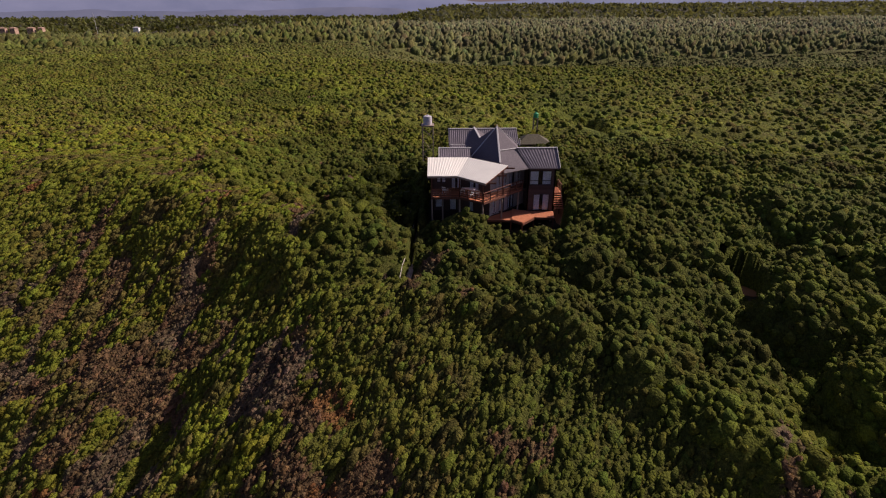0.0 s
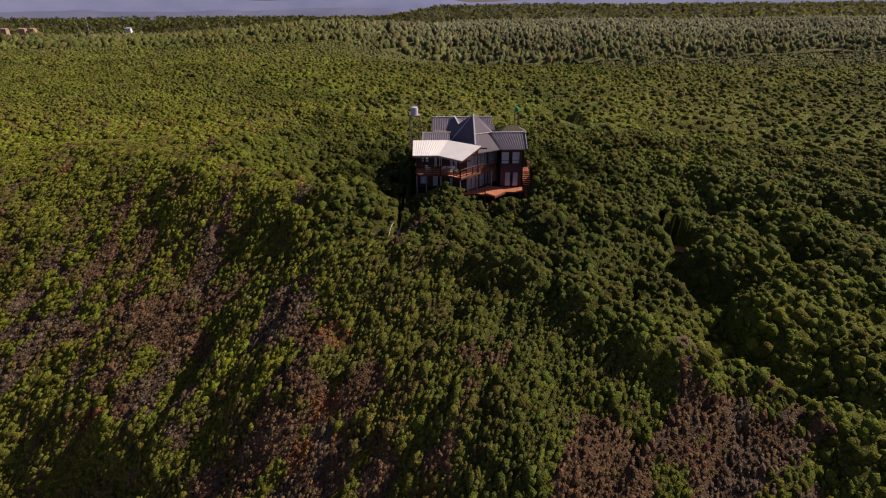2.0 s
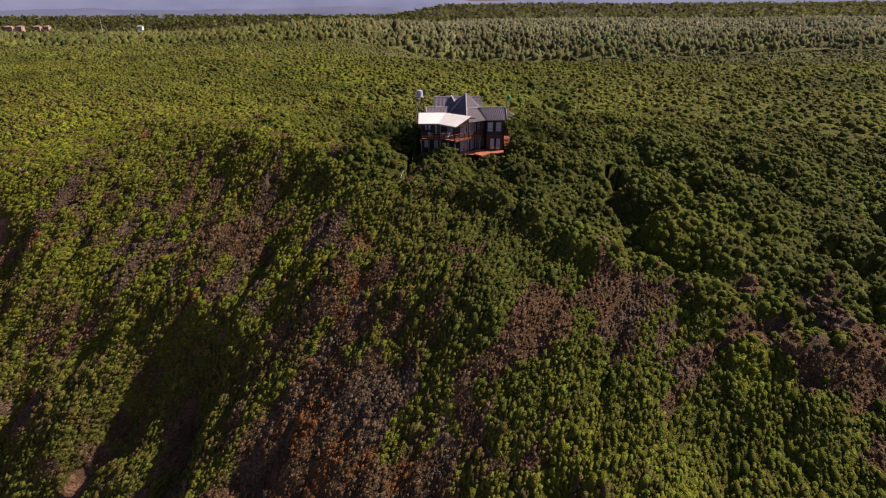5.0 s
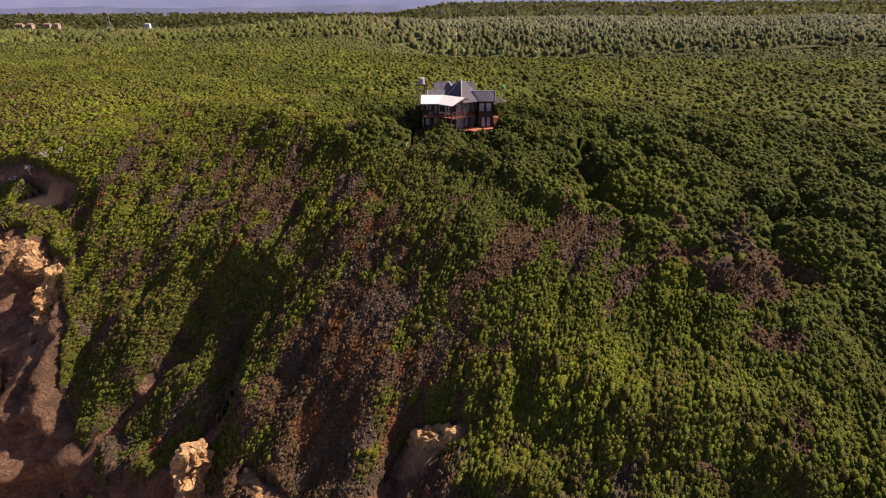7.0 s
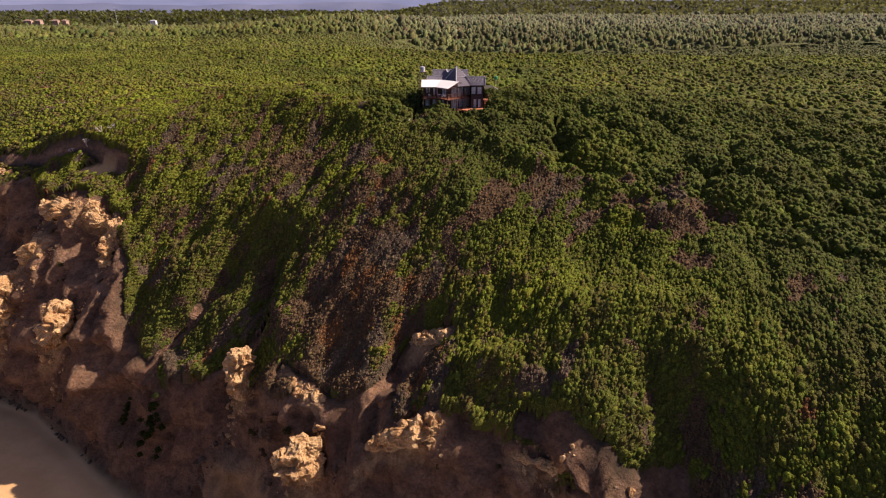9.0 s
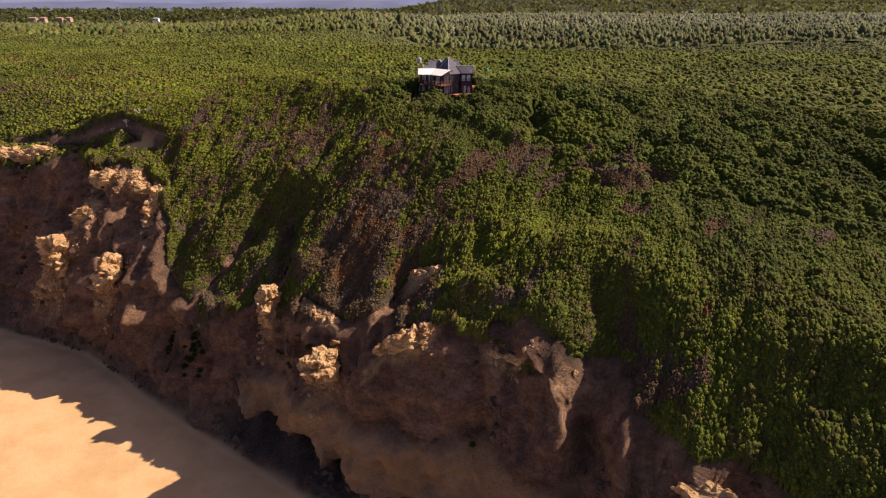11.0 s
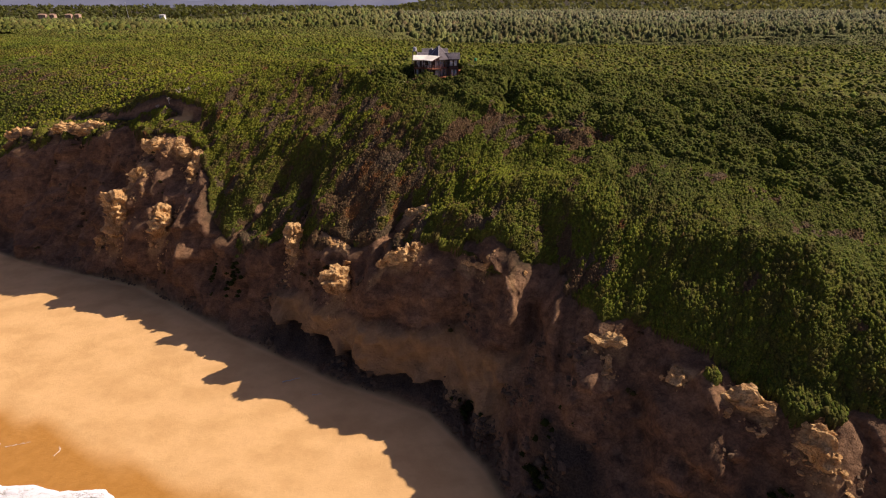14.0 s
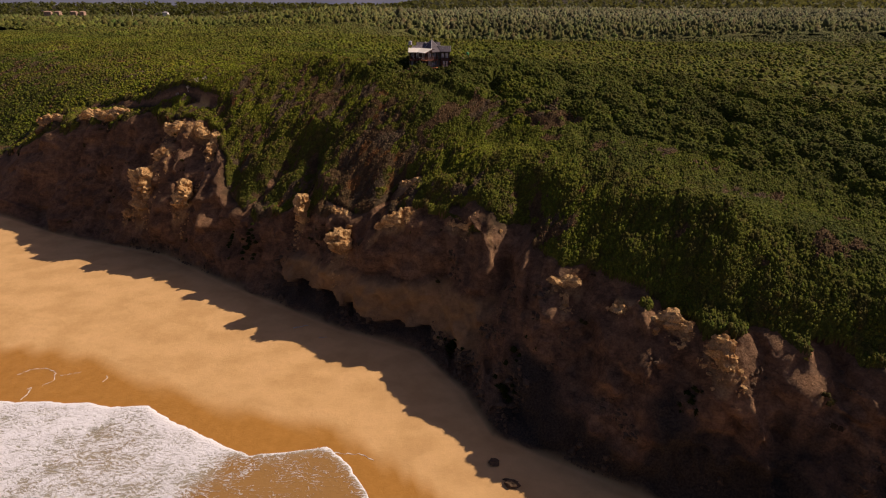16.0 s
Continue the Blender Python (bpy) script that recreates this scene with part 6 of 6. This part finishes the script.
for i, (x, y) in enumerate(ring):
    inside = (-3.0 < x < 15.8 and 54.0 < y < 74) or abs(x + 3.1) < 1.7 and y < 60
    if (inside and i not in first) or any((x - a) ** 2 + (y - b) ** 2 < 2.3**2 for a, b in spots_done) or (x < -5 and y < 50):
        continue
    if i not in first and (x - 18) ** 2 + (y - 100) ** 2 < 60:
        continue
    spots_done.append((x, y))
    pr = protos[len(spots_done) % 4]
    sc = g.uniform(0.8, 1.1) * (0.6 if y < 54 else 1.0)
    z = on_ground(x, y)[2]
    if len(spots_done) <= 4:
        pr.matrix_basis = pose(x, y, z, 0, 0, g.uniform(0, 360)) @ Matrix.Scale(sc, 4)
    else:
        m = pose(x, y, z, 0, 0, g.uniform(0, 360))
        c = copy_thing(pr, m)
        c.scale = (sc, sc, sc)


# ---- bare dirt, dead trees, rocks, driftwood ----
def dirt_patch(name, cx, cy, rx, ry, label, lift=0.05):
    n, rings = 28, 6
    bm = bmesh.new()
    rows = []
    for j in range(rings + 1):
        row = []
        for i in range(n):
            a = 2 * math.pi * i / n
            k = j / rings * (1 + 0.18 * math.sin(3 * a + cx) + 0.12 * math.sin(5 * a))
            x, y = cx + rx * k * math.cos(a), cy + ry * k * math.sin(a)
            row.append(bm.verts.new(on_ground(x, y, lift if j < rings else -0.3)))
        rows.append(row)
    for p, q in zip(rows, rows[1:]):
        for i in range(n):
            bm.faces.new((p[i], q[i], q[(i + 1) % n], p[(i + 1) % n]))
    bmesh.ops.remove_doubles(bm, verts=bm.verts, dist=0.001)
    return tagged(part(name, bm, M_DIRT), label, "ground", kind="structure")


dirt_patch("pavement", 15.0, 61.0, 1.8, 3.6, "trodden sandy earth beside the house")
dirt_patch("pavement", 28.6, 46.4, 2.2, 3.2, "bare red earth in a gap of the thicket")
dirt_patch("road", 39, 147, 4.5, 6.0, "red dirt bank of a track in the thicket", 1.8)
dirt_patch("pavement", -23.5, 54.2, 1.3, 0.8, "bare orange earth among dry shrubs")
dirt_patch("pavement", -24.6, 48.2, 0.9, 0.7, "bare orange earth among dry shrubs")
dirt_patch("pavement", 9.5, 54.0, 3.0, 1.6, "bare earth in front of the deck")


def dead_tree(at, seed, turn, tall):
    """A bleached bare tree leaning over the edge."""
    g = random.Random(seed)
    t = thing("dead_tree", "bleached bare dead tree leaning over the cliff edge", "tree", at, "dead trees on the ledge", turn)
    bm = bmesh.new()
    tips = [(Vector((0, 0, -0.3)), Vector((0.25, 0.1, 1)).normalized(), tall, 0.14)]
    for level in range(4):
        nxt = []
        for p, d, ln, r in tips:
            q = p + d * ln * 0.45
            tube(bm, p, q, r, r * 0.65, 6)
            for _ in range(3 if level < 3 else 0):
                nd = (d + Vector((g.uniform(-0.9, 0.9), g.uniform(-0.9, 0.9), g.uniform(-0.3, 0.5)))).normalized()
                nxt.append((q, nd, ln * 0.68, r * 0.6))
        tips = nxt
    part("trunk", bm, M_DEAD, t)


for i, (x, y, tn, tl) in enumerate(((-77.5, 55.0, 200, 2.6), (-81.5, 54.0, 240, 2.2), (-74.5, 55.5, 170, 2.4), (-70.5, 57.0, 260, 2.0), (-85.5, 54.5, 220, 2.0))):
    dead_tree(on_ground(x, y), i, tn, tl)


def boulder(at, r, seed, label="dark boulder lying on the beach sand"):
    bm = bmesh.new()
    bmesh.ops.create_icosphere(bm, subdivisions=3, radius=1)
    for v in bm.verts:
        n = noise.fractal(v.co * 1.6 + Vector((seed * 7.1, 0, 0)), 1.0, 2.0, 4)
        v.co = Vector((v.co.x * r[0], v.co.y * r[1], v.co.z * r[2])) * (1 + 0.35 * n)
    b = tagged(part("boulder", bm, M_ROCK), label, "rock", "boulders on the beach")
    b.location = at


for i, (x, y, rx, ry, rz) in enumerate(((20.2, -72.6, 1.0, 0.8, 0.55), (22.9, -77.3, 1.2, 0.9, 0.5), (22.0, -76.2, 0.7, 0.25, 0.15), (-107, 26, 1.2, 1.0, 0.7))):
    boulder(on_ground(x, y, rz * 0.45), (rx, ry, rz), i)


def driftwood(a, b, r, label="bleached driftwood log on the sand"):
    a, b = Vector(on_ground(*a, r * 0.8)), Vector(on_ground(*b, r * 0.8))
    bm = bmesh.new()
    pts = [a.lerp(b, i / 5) + Vector((0, 0, 0.1 * math.sin(i * 2.0))) for i in range(6)]
    for i in range(5):
        tube(bm, pts[i], pts[i + 1], r * (1 - 0.1 * i), r * (0.9 - 0.1 * i), 7)
    d = pts[3] - pts[2]
    tube(bm, pts[2], pts[2] + Vector((d.y, -d.x, 0.5)).normalized() * 0.8, r * 0.5, r * 0.2, 6)
    tagged(part("driftwood", bm, M_DEAD), label, "log", "driftwood on the beach")


driftwood((-28.0, -28.8), (-24.4, -27.4), 0.14)
driftwood((-20.5, -33.0), (-18.5, -32.6), 0.09)


def foam_line(points, wide):
    """A thin line of foam left on the wet sand."""
    pts = [Vector(on_ground(x, y, 0.035)) for x, y in points]
    fine = [pts[i].lerp(pts[i + 1], k / 6) + Vector((0.14 * math.sin(3.1 * (6 * i + k)), 0.14 * math.cos(2.3 * (6 * i + k)), 0)) for i in range(len(pts) - 1) for k in range(6)]
    bm = bmesh.new()
    rows = []
    for i, q in enumerate(fine):
        d = fine[min(i + 1, len(fine) - 1)] - fine[max(i - 1, 0)]
        n = Vector((-d.y, d.x, 0)).normalized() * wide * (0.6 + 0.4 * math.sin(i * 1.7))
        rows.append([bm.verts.new(q + n), bm.verts.new(q + Vector((0, 0, 0.03))), bm.verts.new(q - n)])
    for a, b in zip(rows, rows[1:]):
        bm.faces.new((a[0], a[1], b[1], b[0]))
        bm.faces.new((a[1], a[2], b[2], b[1]))
    tagged(part("foam_line", bm, M_WFRAME), "thin line of white foam on wet sand", "foam", "foam lines on the beach")


foam_line(((-87.0, -46.5), (-85.1, -44.6), (-81.6, -44.2), (-78.6, -45.7), (-77.1, -48.5), (-79.0, -50.5)), 0.10)
foam_line(((-80.3, -54.8), (-80.0, -52.9), (-80.7, -50.7), (-81.3, -51.6)), 0.16)
foam_line(((-76.8, -46.9), (-74.6, -46.3), (-72.4, -45.6)), 0.07)
foam_line(((-65.8, -49.3), (-65.4, -47.7), (-66.3, -46.9)), 0.08)
foam_line(((-13.4, -68.5), (-8.6, -69.9), (-4.6, -70.1), (-1.8, -71.9)), 0.10)
foam_line(((-11.4, -68.9), (-9.4, -71.1), (-6.8, -73.6)), 0.08)


# ---- far houses ----
def far_house(name, at, w, dp, hgt, mat, label, turn=0.0):
    t = thing(name, label, "house", at, "", turn)
    part("wall", box(bmesh.new(), (-w / 2, -dp / 2, -8), (w / 2, dp / 2, hgt), 0.1), mat, t)
    bm = bmesh.new()
    e = [bm.verts.new(p) for p in ((-w / 2 - 0.8, -dp / 2 - 0.8, hgt), (w / 2 + 0.8, -dp / 2 - 0.8, hgt), (w / 2 + 0.8, dp / 2 + 0.8, hgt), (-w / 2 - 0.8, dp / 2 + 0.8, hgt))]
    r = [bm.verts.new((-w / 4, 0, hgt + dp * 0.22)), bm.verts.new((w / 4, 0, hgt + dp * 0.22))]
    for f in ((e[0], e[1], r[1], r[0]), (e[1], e[2], r[1]), (e[2], e[3], r[0], r[1]), (e[3], e[0], r[0]), (e[3], e[2], e[1], e[0])):
        bm.faces.new(f)
    part("roof", bm, M_ORANGE if mat is M_ORANGE else M_TANK, t)
    n = max(2, int(w / 4))
    for i in range(n):
        x = -w / 2 + w * (i + 0.5) / n
        for z in (1.0, 4.0):
            if z + 1.6 < hgt:
                part("window", box(bmesh.new(), (x - 0.7, -dp / 2 - 0.05, z), (x + 0.7, -dp / 2 + 0.05, z + 1.5), 0.02), M_FRAME, t)


for x, y, w, turn in ((-772, 1006, 13, 8), (-756, 1012, 10, -6), (-722, 1008, 11, 4), (-708, 1014, 8, -3)):
    far_house("far_house", (x, y, 45.6), w, 8, 5.0, M_ORANGE, "terracotta-walled house standing above the far bush", turn)
far_house("white_house", (-568, 1067, 44.6), 10, 7, 4.0, M_WFRAME, "small white house in the far bush")


def pylon(at, tall):
    t = thing("far_mast", "thin steel mast on the far plain", "mast", at)
    part("pole", tube(bmesh.new(), (0, 0, -5), (0, 0, tall), 0.45, 0.25, 6), M_CAP, t)
    part("cross_arm", beam(bmesh.new(), (-5, 0, tall * 0.85), (5, 0, tall * 0.85), 0.4), M_CAP, t)


pylon((-602, 1000, 44), 30)
